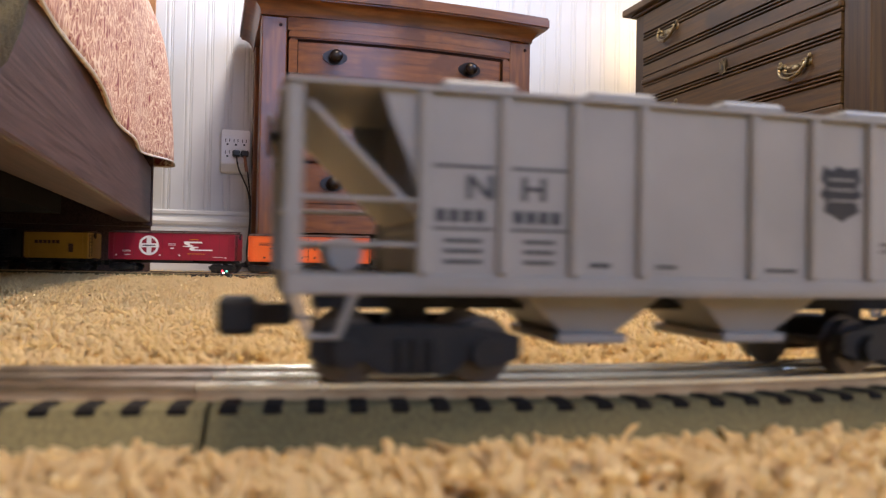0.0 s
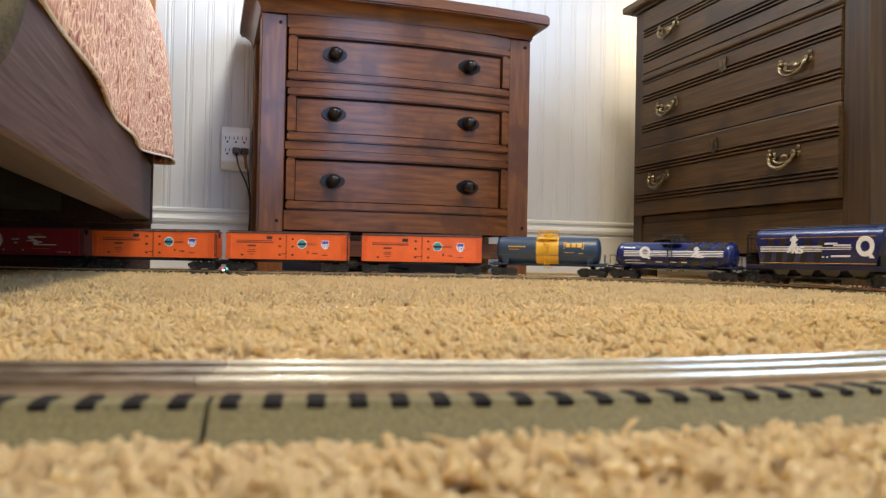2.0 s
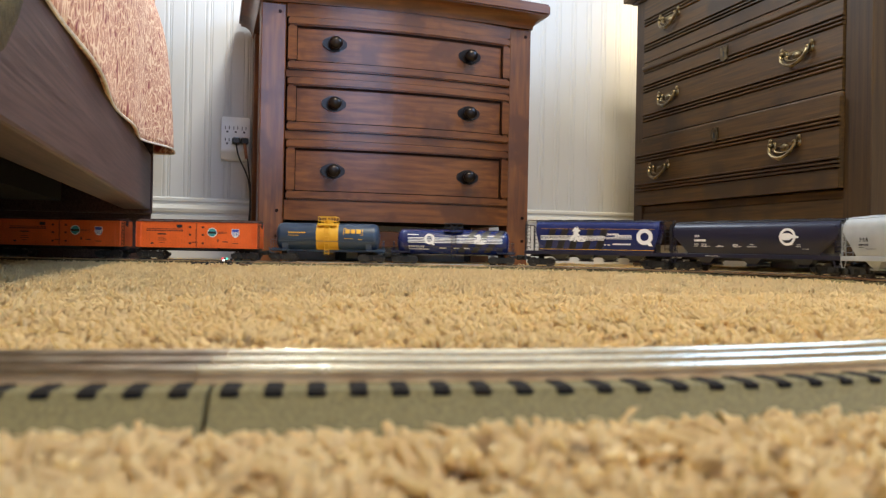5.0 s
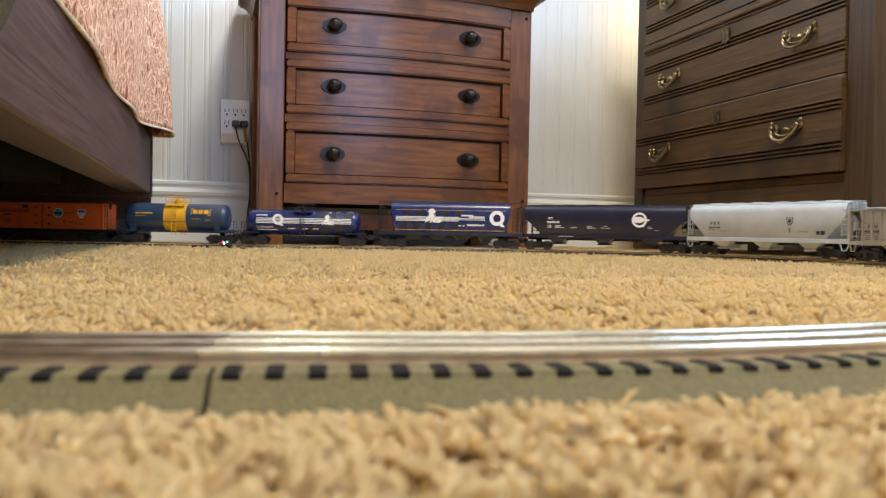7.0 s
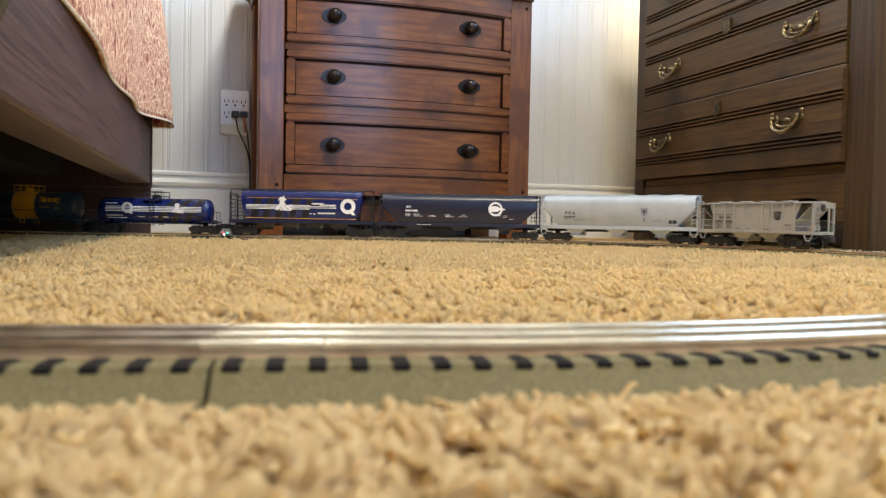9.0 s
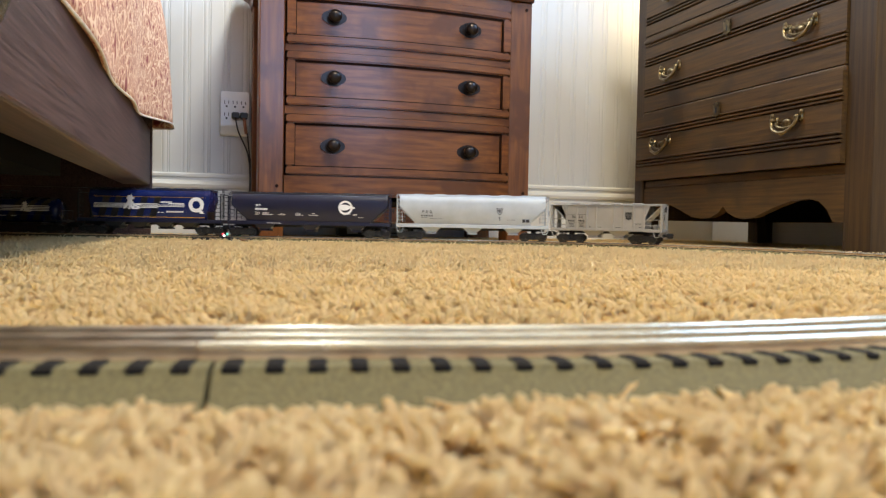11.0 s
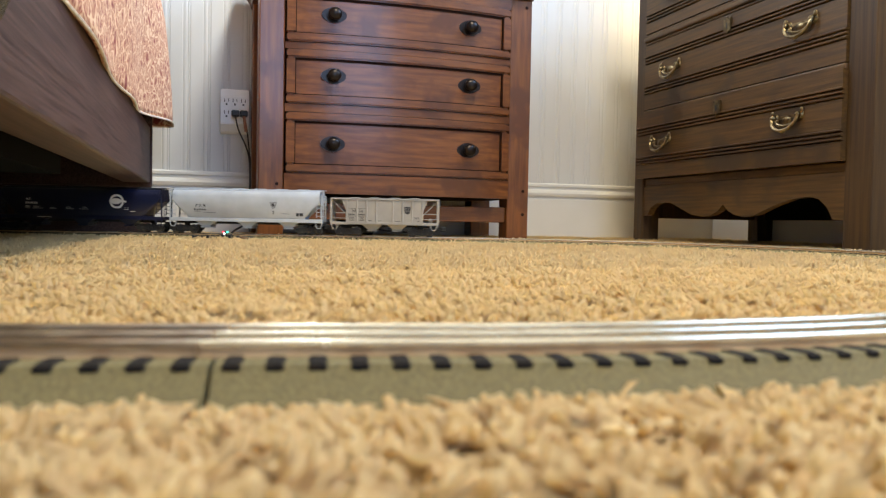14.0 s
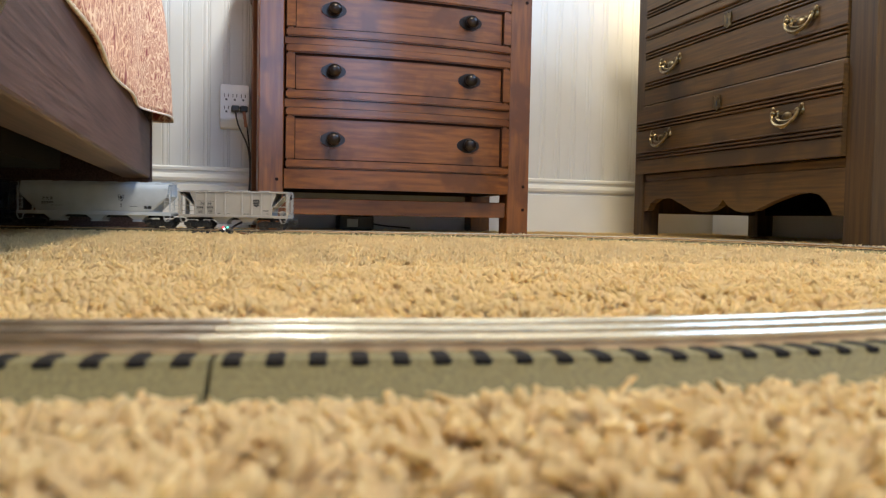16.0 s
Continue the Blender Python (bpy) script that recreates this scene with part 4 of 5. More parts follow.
    loft(bm, [[(x, -half - 0.0012, H - 0.0010), (x, half + 0.0012, H - 0.0010), (x, half + 0.0012, H + 0.0002), (x, 0.010, H + 0.0018), (x, -0.010, H + 0.0018), (x, -half - 0.0012, H + 0.0002)] for x in (-L / 2 - 0.0005, L / 2 + 0.0005)])
    part("roof", bm, M_PUTTY, c)
    for x in (-0.064, -0.0215, 0.0215, 0.064):
        for y in (-0.0195, 0.0195):
            boxed("hatch", [((x - 0.0105, y - 0.0075, H + 0.0006), (x + 0.0105, y + 0.0075, H + 0.0040))], M_PUTTY, c, bevel=0.0010)
    boxed("running_board", [((-L / 2 - 0.001, -0.0045, H + 0.0024), (L / 2 + 0.001, 0.0045, H + 0.0034))], M_PUTTY, c)
    bays(c, (-0.027, 0.027), M_PUTTY, w=0.026, top=0.0285)
    boxed("centre_sill", [((-L / 2 + 0.01, -0.006, 0.0195), (L / 2 - 0.01, 0.006, 0.0290))], M_TRUCK, c)
    h = half - 0.001

    def marks_k(name, mat, rects, depth):
        marks(c, name, mat, [(K * p, q, K * r, t) for p, q, r, t in rects], depth)

    def shape_k(name, mat, outline, depth):
        shape(c, name, mat, [(K * p, q) for p, q in outline], depth)

    words(c, "N", M_INK, -0.0622 * K, 0.0500, 0.0092, h, 1.2, 0.00010)
    words(c, "H", M_INK, -0.0478 * K, 0.0500, 0.0092, h, 1.2, 0.00010)
    marks_k("lettering_line", M_INK, [(-0.0745, 0.0582, -0.0585, 0.0588), (-0.0540, 0.0582, -0.0385, 0.0588), (-0.0745, 0.0418, -0.0585, 0.0424), (-0.0540, 0.0418, -0.0385, 0.0424)], h)
    marks_k("lettering_bar", M_INK, [(u + k * 0.0034, 0.0438, u + k * 0.0034 + 0.0022, 0.0472) for u, n in ((-0.0735, 4), (-0.0530, 4)) for k in range(n)], h)
    marks_k("small_lettering_bar", M_INK, [(u, z, u + w, z + 0.0009) for u, w in ((-0.0715, 0.010), (-0.0505, 0.0085)) for z in (0.0385, 0.0358, 0.0330)]
          + [(-0.0320, 0.0325, -0.0260, 0.0336), (-0.0125, 0.0325, -0.0065, 0.0334), (0.0215, 0.0320, 0.0315, 0.0329), (0.0600, 0.0405, 0.0710, 0.0412), (0.0600, 0.0385, 0.0710, 0.0392), (0.0670, 0.0332, 0.0715, 0.0343)], h)
    shape_k("emblem", M_INK, [(0.0405, 0.0640), (0.0430, 0.0625), (0.0450, 0.0642), (0.0480, 0.0632), (0.0520, 0.0640), (0.0530, 0.0600), (0.0515, 0.0580), (0.0535, 0.0555), (0.0510, 0.0540),
                               (0.0525, 0.0505), (0.0490, 0.0490), (0.0465, 0.0475), (0.0440, 0.0492), (0.0405, 0.0505), (0.0415, 0.0535), (0.0390, 0.0555), (0.0412, 0.0580), (0.0395, 0.0600)], h)
    marks_k("emblem_line", M_PUTTY, [(0.0415, 0.0598, 0.0505, 0.0603), (0.0415, 0.0568, 0.0510, 0.0573), (0.0420, 0.0535, 0.0505, 0.0540)], h + 0.0003)
    running_gear(c, s0, L, 0.0380)


# --- rounded-side three-bay hoppers ---
def flow_hopper(s0, L, H, mat, label, roof_mat, end_mat, nbays, cut=0.036, half=0.0325, inset=0.008):
    c = thing("covered_hopper", pose(0, 0, 0), label, "toy train car", "cars of the toy train")

    def sec(x, zb):
        k = [(-half + 0.003, zb), (-half, zb + 0.004), (-half, H - 0.0190), (-half + 0.0015, H - 0.0130), (-half + 0.0050, H - 0.0070), (-half + 0.0110, H - 0.0035)]
        return [(x, y, z) for y, z in k] + [(x, -y, z) for y, z in reversed(k)]
    bm = bmesh.new()
    e = L / 2 - inset
    loft(bm, [sec(-e, H - 0.030), sec(-e + cut, 0.0320), sec(e - cut, 0.0320), sec(e, H - 0.030)])
    part("body", bm, mat, c, smooth=True)
    boxed("roof", [((-e - 0.003, -half + 0.0085, H - 0.0062), (e + 0.003, half - 0.0085, H - 0.0022))], roof_mat, c, bevel=0.0016)
    boxed("running_board", [((-L / 2, -0.0135, H - 0.0012), (L / 2, -0.0095, H - 0.0004)), ((-L / 2, 0.0095, H - 0.0012), (L / 2, 0.0135, H - 0.0004)),
                            ((-L / 2, -0.0135, H - 0.0012), (-L / 2 + 0.005, 0.0135, H - 0.0004)), ((L / 2 - 0.005, -0.0135, H - 0.0012), (L / 2, 0.0135, H - 0.0004))], end_mat, c)
    n = 6
    for i in range(n):
        x = (i - (n - 1) / 2) * (2 * e - 0.03) / n
        boxed("hatch", [((x - 0.013, -0.0075, H - 0.0024), (x + 0.013, 0.0075, H + 0.0008))], roof_mat, c, bevel=0.0010)
    boxed("side_sill", [((-L / 2 + 0.001, s * (half - 0.002) - 0.002, 0.0255), (L / 2 - 0.001, s * (half - 0.002) + 0.002, 0.0330)) for s in (-1, 1)], M_NAVY if mat is M_ROYAL else mat, c, bevel=0.0006)
    for s in (-1, 1):
        boxed("end_platform", [((s * (L / 2 - 0.016) - 0.015, -half + 0.003, 0.0260), (s * (L / 2 - 0.016) + 0.015, half - 0.003, 0.0295))], end_mat, c)
    for sx in (-1, 1):
        boxed("end_bulkhead", [((sx * (e - cut + 0.004) - 0.001, -half + 0.004, 0.0290), (sx * (e - cut + 0.004) + 0.001, half - 0.004, 0.0600))], end_mat, c)
        for side in (-1, 1):
            boxed("corner_post", [((sx * (L / 2 - 0.003) - 0.0012, side * (half - 0.002) - 0.0012, 0.0330), (sx * (L / 2 - 0.003) + 0.0012, side * (half - 0.002) + 0.0012, H - 0.012))], end_mat, c)
            ladder(c, sx * (L / 2 - 0.004) if sx < 0 else sx * (L / 2 - 0.004) - 0.010, side * (half - 0.0006), 0.0365, H - 0.012, 0.010, end_mat, "x", 6)
            step(c, sx * (L / 2 - 0.009), side * (half - 0.001), end_mat, -0.006)
        ladder(c, sx * (L / 2 - 0.001), 0.012, 0.0335, H - 0.002, 0.011, end_mat, "y", 6)
        boxed("end_strut", [((sx * (L / 2 - 0.004) - 0.001, -half + 0.004, H - 0.0125), (sx * (L / 2 - 0.004) + 0.001, half - 0.004, H - 0.0105))], end_mat, c)
    hand_brake(c, -L / 2, -0.012, 0.060, -1, M_TRUCK)
    span = L - 0.150
    bays(c, [(i - (nbays - 1) / 2) * span / max(1, nbays - 1) for i in range(nbays)], end_mat if mat is not M_GREY else M_GREY, top=0.0300, w=0.026)
    boxed("centre_sill", [((-L / 2 + 0.008, -0.006, 0.0205), (L / 2 - 0.008, 0.006, 0.0280))], M_TRUCK, c)
    running_gear(c, s0, L, 0.030)
    return c


def grey_hopper(s0):
    half = 0.0325
    c = flow_hopper(s0, 0.326, 0.0965, M_GREY, "long light grey rounded toy hopper car on the rails", M_GREY, M_GREY, 3)
    words(c, "P R R", M_INK, -0.0960, 0.0555, 0.0088, half, 1.1, 0.00008)
    marks(c, "lettering_bar", M_INK, [(-0.1090 + k * 0.0052, 0.0490, -0.1090 + k * 0.0052 + 0.0034, 0.0520) for k in range(5)], half)
    marks(c, "small_lettering_bar", M_INK, [(-0.1090, 0.0462, -0.0960, 0.0469), (-0.0900, 0.0440, -0.0640, 0.0446), (0.074, 0.0440, 0.0920, 0.0446), (0.0565, 0.0430, 0.0590, 0.0450), (0.0565, 0.0465, 0.0590, 0.0500)], half)
    shape(c, "emblem", M_INK, [(u + 0.052, z) for u, z in ((-0.0010, 0.0690), (0.0055, 0.0680), (0.0120, 0.0690), (0.0110, 0.0610), (0.0090, 0.0570), (0.0055, 0.0545), (0.0020, 0.0570), (0.0000, 0.0610))], half)
    shape(c, "emblem_field", M_GREY, [(u + 0.052, z) for u, z in ((0.0005, 0.0678), (0.0055, 0.0670), (0.0105, 0.0678), (0.0096, 0.0612), (0.0080, 0.0580), (0.0055, 0.0558), (0.0030, 0.0580), (0.0014, 0.0612))], half + 0.0003)
    shape(c, "emblem_mark", M_INK, [(u + 0.052, z) for u, z in ((0.0030, 0.0660), (0.0080, 0.0660), (0.0080, 0.0610), (0.0055, 0.0580), (0.0030, 0.0610))], half + 0.0006)
    marks(c, "consolidated_stencil", M_INK, [(0.1060, 0.0395, 0.1120, 0.0460), (0.1135, 0.0395, 0.1210, 0.0460)], half)


def navy_hopper(s0):
    half = 0.0325
    c = flow_hopper(s0, 0.346, 0.0950, M_NAVY, "long navy blue rounded toy hopper car with white emblem", M_BLACKPAINT, M_NAVY, 3)
    words(c, "M.P.", M_WHITE, -0.1080, 0.0640, 0.0066, half, 1.0, 0.00010)
    marks(c, "lettering_bar", M_WHITE, [(-0.1150 + k * 0.0044, 0.0560, -0.1150 + k * 0.0044 + 0.0034, 0.0600) for k in range(6)], half)
    marks(c, "small_lettering_bar", M_WHITE, [(-0.1150, 0.0510, -0.1060, 0.0518), (-0.1150, 0.0490, -0.1050, 0.0497), (-0.1150, 0.0465, -0.1060, 0.0473), (-0.0990, 0.0505, -0.0850, 0.0513), (-0.0990, 0.0485, -0.0870, 0.0492),
                                              (-0.0990, 0.0463, -0.0780, 0.0471), (-0.0620, 0.0480, -0.0540, 0.0487), (-0.0660, 0.0462, -0.0500, 0.0469), (-0.0300, 0.0500, -0.0200, 0.0507), (-0.0300, 0.0480, -0.0190, 0.0487), (-0.0300, 0.0460, -0.0130, 0.0468),
                                              (0.0040, 0.0500, 0.0120, 0.0508), (-0.0020, 0.0462, 0.0180, 0.0470), (0.0730, 0.0500, 0.0870, 0.0512), (0.0920, 0.0500, 0.1010, 0.0508), (0.0920, 0.0470, 0.1010, 0.0478), (0.1040, 0.0430, 0.1150, 0.0436),
                                              (-0.0900, 0.0285, -0.0600, 0.0293)], half)
    shape(c, "emblem", M_WHITE, ring(0.0760, 0.0640, 0.0150, 0.0108), half)
    shape(c, "emblem_wing", M_WHITE, [(u + 0.016, z) for u, z in ((0.0440, 0.0650), (0.0480, 0.0690), (0.0560, 0.0705), (0.0640, 0.0700), (0.0700, 0.0670), (0.0800, 0.0650), (0.0800, 0.0620), (0.0690, 0.0620), (0.0640, 0.0585), (0.0550, 0.0580), (0.0480, 0.0600))], half + 0.0002)


def stripe_hopper(s0):
    half = 0.0325
    c = flow_hopper(s0, 0.306, 0.0985, M_ROYAL, "royal blue toy hopper car with dark diagonal stripes", M_NAVY, M_BLACKPAINT, 4, cut=0.010, inset=0.026)
    for u in (-0.096, -0.070, -0.044, -0.016, 0.012):
        shape(c, "dark_stripe", M_BLACKPAINT, [(u, 0.0790), (u + 0.014, 0.0790), (u + 0.002, 0.0375), (u - 0.012, 0.0375)], half, "dark slanting stripe")
    marks(c, "white_stripe", M_WHITE, [(-0.116, z, 0.018, z + 0.0014) for z in (0.0560, 0.0586, 0.0612, 0.0638)] + [(0.018, 0.0590, 0.074, 0.0602), (0.018, 0.0618, 0.074, 0.0630)], half + 0.0004)
    marks(c, "edge_stripe", M_BAND, [(-0.118, 0.0365, 0.118, 0.0373), (-0.116, 0.0790, 0.118, 0.0796)], half + 0.0002)
    horse(c, -0.044, 0.0535, 0.034, half + 0.0008)
    ring_tail(c, 0.099, 0.0640, 0.0160, half + 0.0008)
    marks(c, "lettering_bar", M_WHITE, [(0.020 + k * 0.0048, 0.0668, 0.0238 + k * 0.0048, 0.0702) for k in range(6)] + [(0.040 + k * 0.0048, 0.0640, 0.0438 + k * 0.0048, 0.0672) for k in range(7)]
          + [(0.036 + k * 0.0046, 0.0470, 0.0394 + k * 0.0046, 0.0502) for k in range(8)] + [(0.018, 0.0460, 0.022, 0.0480), (0.026, 0.0460, 0.030, 0.0480)], half)


def horse(c, u, z, s, half):
    """A rearing white figure over two slanting white strokes."""
    pts = [(-0.30, 0.00), (-0.22, 0.25), (-0.05, 0.42), (-0.02, 0.62), (-0.14, 0.60), (-0.06, 0.74), (0.06, 0.86), (0.16, 0.80), (0.20, 0.92), (0.28, 0.74), (0.40, 0.66), (0.30, 0.60), (0.22, 0.52), (0.34, 0.40), (0.24, 0.30), (0.14, 0.18), (0.00, 0.22), (-0.12, 0.04)]
    shape(c, "emblem_figure", M_WHITE, [(u + a * s, z + b * s) for a, b in pts], half)
    for k in (0.12,):
        shape(c, "emblem_stroke", M_WHITE, [(u + (k - 0.14) * s, z - 0.02 * s), (u + (k - 0.02) * s, z + 0.30 * s), (u + (k + 0.10) * s, z + 0.30 * s), (u + (k + 0.16) * s, z + 0.10 * s), (u + (k + 0.20) * s, z + 0.30 * s),
                                            (u + (k + 0.32) * s, z + 0.30 * s), (u + (k + 0.22) * s, z - 0.02 * s), (u + (k + 0.10) * s, z - 0.02 * s), (u + (k + 0.04) * s, z + 0.14 * s), (u + (k - 0.02) * s, z - 0.02 * s)], half)
    bent = [(0.36, -0.02), (0.62, -0.02), (0.69, 0.02), (0.72, 0.13), (0.54, 0.17), (0.56, 0.23), (0.76, 0.23), (0.78, 0.30), (0.52, 0.30), (0.45, 0.26), (0.42, 0.15), (0.60, 0.11), (0.58, 0.05), (0.38, 0.05)]
    shape(c, "emblem_stroke", M_WHITE, [(u + a * s, z + b * s) for a, b in bent], half)


def ring_tail(c, u, z, r, half):
    """A white ring with a slanting tail."""
    shape(c, "emblem_ring", M_WHITE, ring(u, z, r, r * 0.52), half)
    shape(c, "emblem_tail", M_WHITE, [(u + r * 0.10, z - r * 0.45), (u + r * 0.55, z - r * 0.45), (u + r * 1.05, z - r * 1.15), (u + r * 0.55, z - r * 1.15)], half + 0.0003)


# --- tank cars ---
def tank_car(s0, L, zc, r, mat, label, frame_mat, dome):
    c = thing("tank_car", pose(0, 0, 0), label, "toy train car", "cars of the toy train")
    bm = bmesh.new()
    e = L / 2 - 0.012
    rings = []
    for x, k in ((-e, 0.30), (-e + 0.0015, 0.62), (-e + 0.0045, 0.86), (-e + 0.009, 0.97), (-e + 0.014, 1.0), (e - 0.014, 1.0), (e - 0.009, 0.97), (e - 0.0045, 0.86), (e - 0.0015, 0.62), (e, 0.30)):
        rings.append([(x, r * k * math.cos(i * math.tau / 32), zc + r * k * math.sin(i * math.tau / 32)) for i in range(32)])
    loft(bm, rings)
    part("tank", bm, mat, c, smooth=True)
    boxed("frame", [((-L / 2 + 0.002, -0.007, 0.0215), (L / 2 - 0.002, 0.007, 0.0290)), ((-L / 2 + 0.002, -0.030, 0.0235), (-L / 2 + 0.040, 0.030, 0.0265)), ((L / 2 - 0.040, -0.030, 0.0235), (L / 2 - 0.002, 0.030, 0.0265))], frame_mat, c, bevel=0.0006)
    for s in (-1, 1):
        bm = bmesh.new()
        x = s * (L / 2 - 0.034)
        bm_prism(bm, [(-0.022, 0.0262), (0.022, 0.0262), (0.026, zc - r * 0.30), (0.018, zc - r * 0.72), (0.0, zc - r * 0.98), (-0.018, zc - r * 0.72), (-0.026, zc - r * 0.30)], "x", x - 0.006, x + 0.006)
        part("saddle", bm, frame_mat, c)
        for side in (-1, 1):
            step(c, s * (L / 2 - 0.008), side * 0.029, frame_mat)
            bm = bmesh.new()
            bm_cyl(bm, (-L / 2 + 0.02, side * (r + 0.0015), zc - 0.010), (L / 2 - 0.02, side * (r + 0.0015), zc - 0.010), 0.0006, n=6)
            if s > 0:
                part("handrail", bm, frame_mat, c)
            else:
                bm.free()
        bm = bmesh.new()
        for y in (-0.026, 0.0, 0.026):
            bm_cyl(bm, (s * (L / 2 - 0.004), y, 0.0265), (s * (L / 2 - 0.004), y, 0.047), 0.0007, n=6)
        bm_cyl(bm, (s * (L / 2 - 0.004), -0.026, 0.047), (s * (L / 2 - 0.004), 0.026, 0.047), 0.0007, n=6)
        part("end_railing", bm, frame_mat, c)
    # dome, platform, railing
    bm = bmesh.new()
    bm_cyl(bm, (0, 0, zc + r * 0.9), (0, 0, zc + r + 0.0060), 0.0090, n=18)
    bm_cyl(bm, (0, 0, zc + r + 0.0060), (0, 0, zc + r + 0.0080), 0.0070, n=18)
    bm_cyl(bm, (0.004, 0, zc + r + 0.008), (0.004, 0, zc + r + 0.0110), 0.0018, n=8)
    part("dome", bm, dome, c)
    zt = zc + r * 0.80
    boxed("platform", [((-0.020, s * 0.0205 - 0.0055, zt), (0.020, s * 0.0205 + 0.0055, zt + 0.0014)) for s in (-1, 1)], dome, c)
    bm = bmesh.new()
    for y in (-0.0255, 0.0255):
        for x in (-0.019, -0.0065, 0.0065, 0.019):
            bm_cyl(bm, (x, y, zt), (x, y, zt + 0.0190), 0.0008, n=6)
        for z in (zt + 0.0100, zt + 0.0190):
            bm_cyl(bm, (-0.019, y, z), (0.019, y, z), 0.0008, n=6)
    for x in (-0.019, 0.019):
        bm_cyl(bm, (x, -0.0255, zt + 0.0190), (x, 0.0255, zt + 0.0190), 0.0008, n=6)
    part("railing", bm, dome, c)
    for side in (-1, 1):
        ladder(c, -0.0045, side * (r + 0.0022), 0.0150, zt + 0.001, 0.009, dome, "x", 9)
    running_gear(c, s0, L, 0.028)
    return c, e


def curved(c, name, mat, zc, r, cells, label=""):
    """Raised patches that follow the tank's round side: (u0, a0, u1, a1), angles in degrees above the middle."""
    for side in (1, -1):
        bm = bmesh.new()
        for u0, a0, u1, a1 in cells:
            n = max(1, int(abs(a1 - a0) / 8))
            rows = []
            for i in range(n + 1):
                a = radians(a0 + (a1 - a0) * i / n)
                rows.append([bm.verts.new((-side * u, side * (r + 0.0005) * math.cos(a), zc + (r + 0.0005) * math.sin(a))) for u in (u0, u1)])
            for p, q in zip(rows, rows[1:]):
                bm.faces.new([p[0], p[1], q[1], q[0]])
        bmesh.ops.recalc_face_normals(bm, faces=bm.faces[:])
        part(name, bm, mat, c, label)


def band_tank(s0):
    zc, r = 0.0545, 0.0290
    c, e = tank_car(s0, 0.246, zc, r, M_TANKBLUE, "slate blue toy tank car with yellow middle band", M_TANKBLUE, M_BAND)
    bm = bmesh.new()
    bm_cyl(bm, (-0.0235, 0, zc), (0.0235, 0, zc), r + 0.0004, n=40, caps=True)
    part("band", bm, M_BAND, c, "wide yellow band", smooth=True)
    # bracketed yellow mark and small lettering
    curved(c, "logo_stroke", M_BAND, zc, r, [(0.0350, 8, 0.0362, 38), (0.0750, 8, 0.0762, 38), (0.0350, 36, 0.0400, 39), (0.0710, 7, 0.0762, 10),
                                             (0.0390, 14, 0.0480, 33), (0.0505, 14, 0.0595, 33), (0.0620, 14, 0.0720, 33)], "yellow logo shape")
    curved(c, "lettering_bar", M_BAND, zc, r, [(-0.0820 + k * 0.0046, 12, -0.0784 + k * 0.0046, 18) for k in range(8)] + [(-0.0820, 2, -0.0600, 4), (0.0360, -8, 0.0560, -6), (0.0660, -12, 0.0760, -9)])


def stripe_tank(s0):
    zc, r = 0.0470, 0.0275
    c, e = tank_car(s0, 0.266, zc, r, M_ROYAL, "royal blue toy tank car with white emblem stripes", M_NAVY, M_BLACKPAINT)
    for k, u in enumerate((0.030, 0.058, 0.086)):
        curved(c, "dark_stripe", M_BLACKPAINT, zc, r, [(u - 0.004 * j + 0.012, a, u - 0.004 * j + 0.026, a + 14) for j, a in enumerate(range(62, -62, -14))])
    curved(c, "white_stripe", M_WHITE, zc, r + 0.0004, [(-0.098, a, 0.104, a + 3.2) for a in (-3, 3.5, 10, 16.5)])
    curved(c, "lettering_bar", M_WHITE, zc, r + 0.0004, [(-0.098 + k * 0.0048, 30, -0.0944 + k * 0.0048, 36) for k in range(5)] + [(-0.096 + k * 0.005, -24, -0.0922 + k * 0.005, -17) for k in range(7)]
           + [(-0.095, -34, -0.052, -31), (-0.030, -28, -0.016, -24), (0.000, -28, 0.012, -24), (0.022, -28, 0.034, -24)])
    ring_tail(c, -0.052, 0.0535, 0.0115, r + 0.0008)
    horse(c, 0.050, 0.0440, 0.024, r + 0.0008)


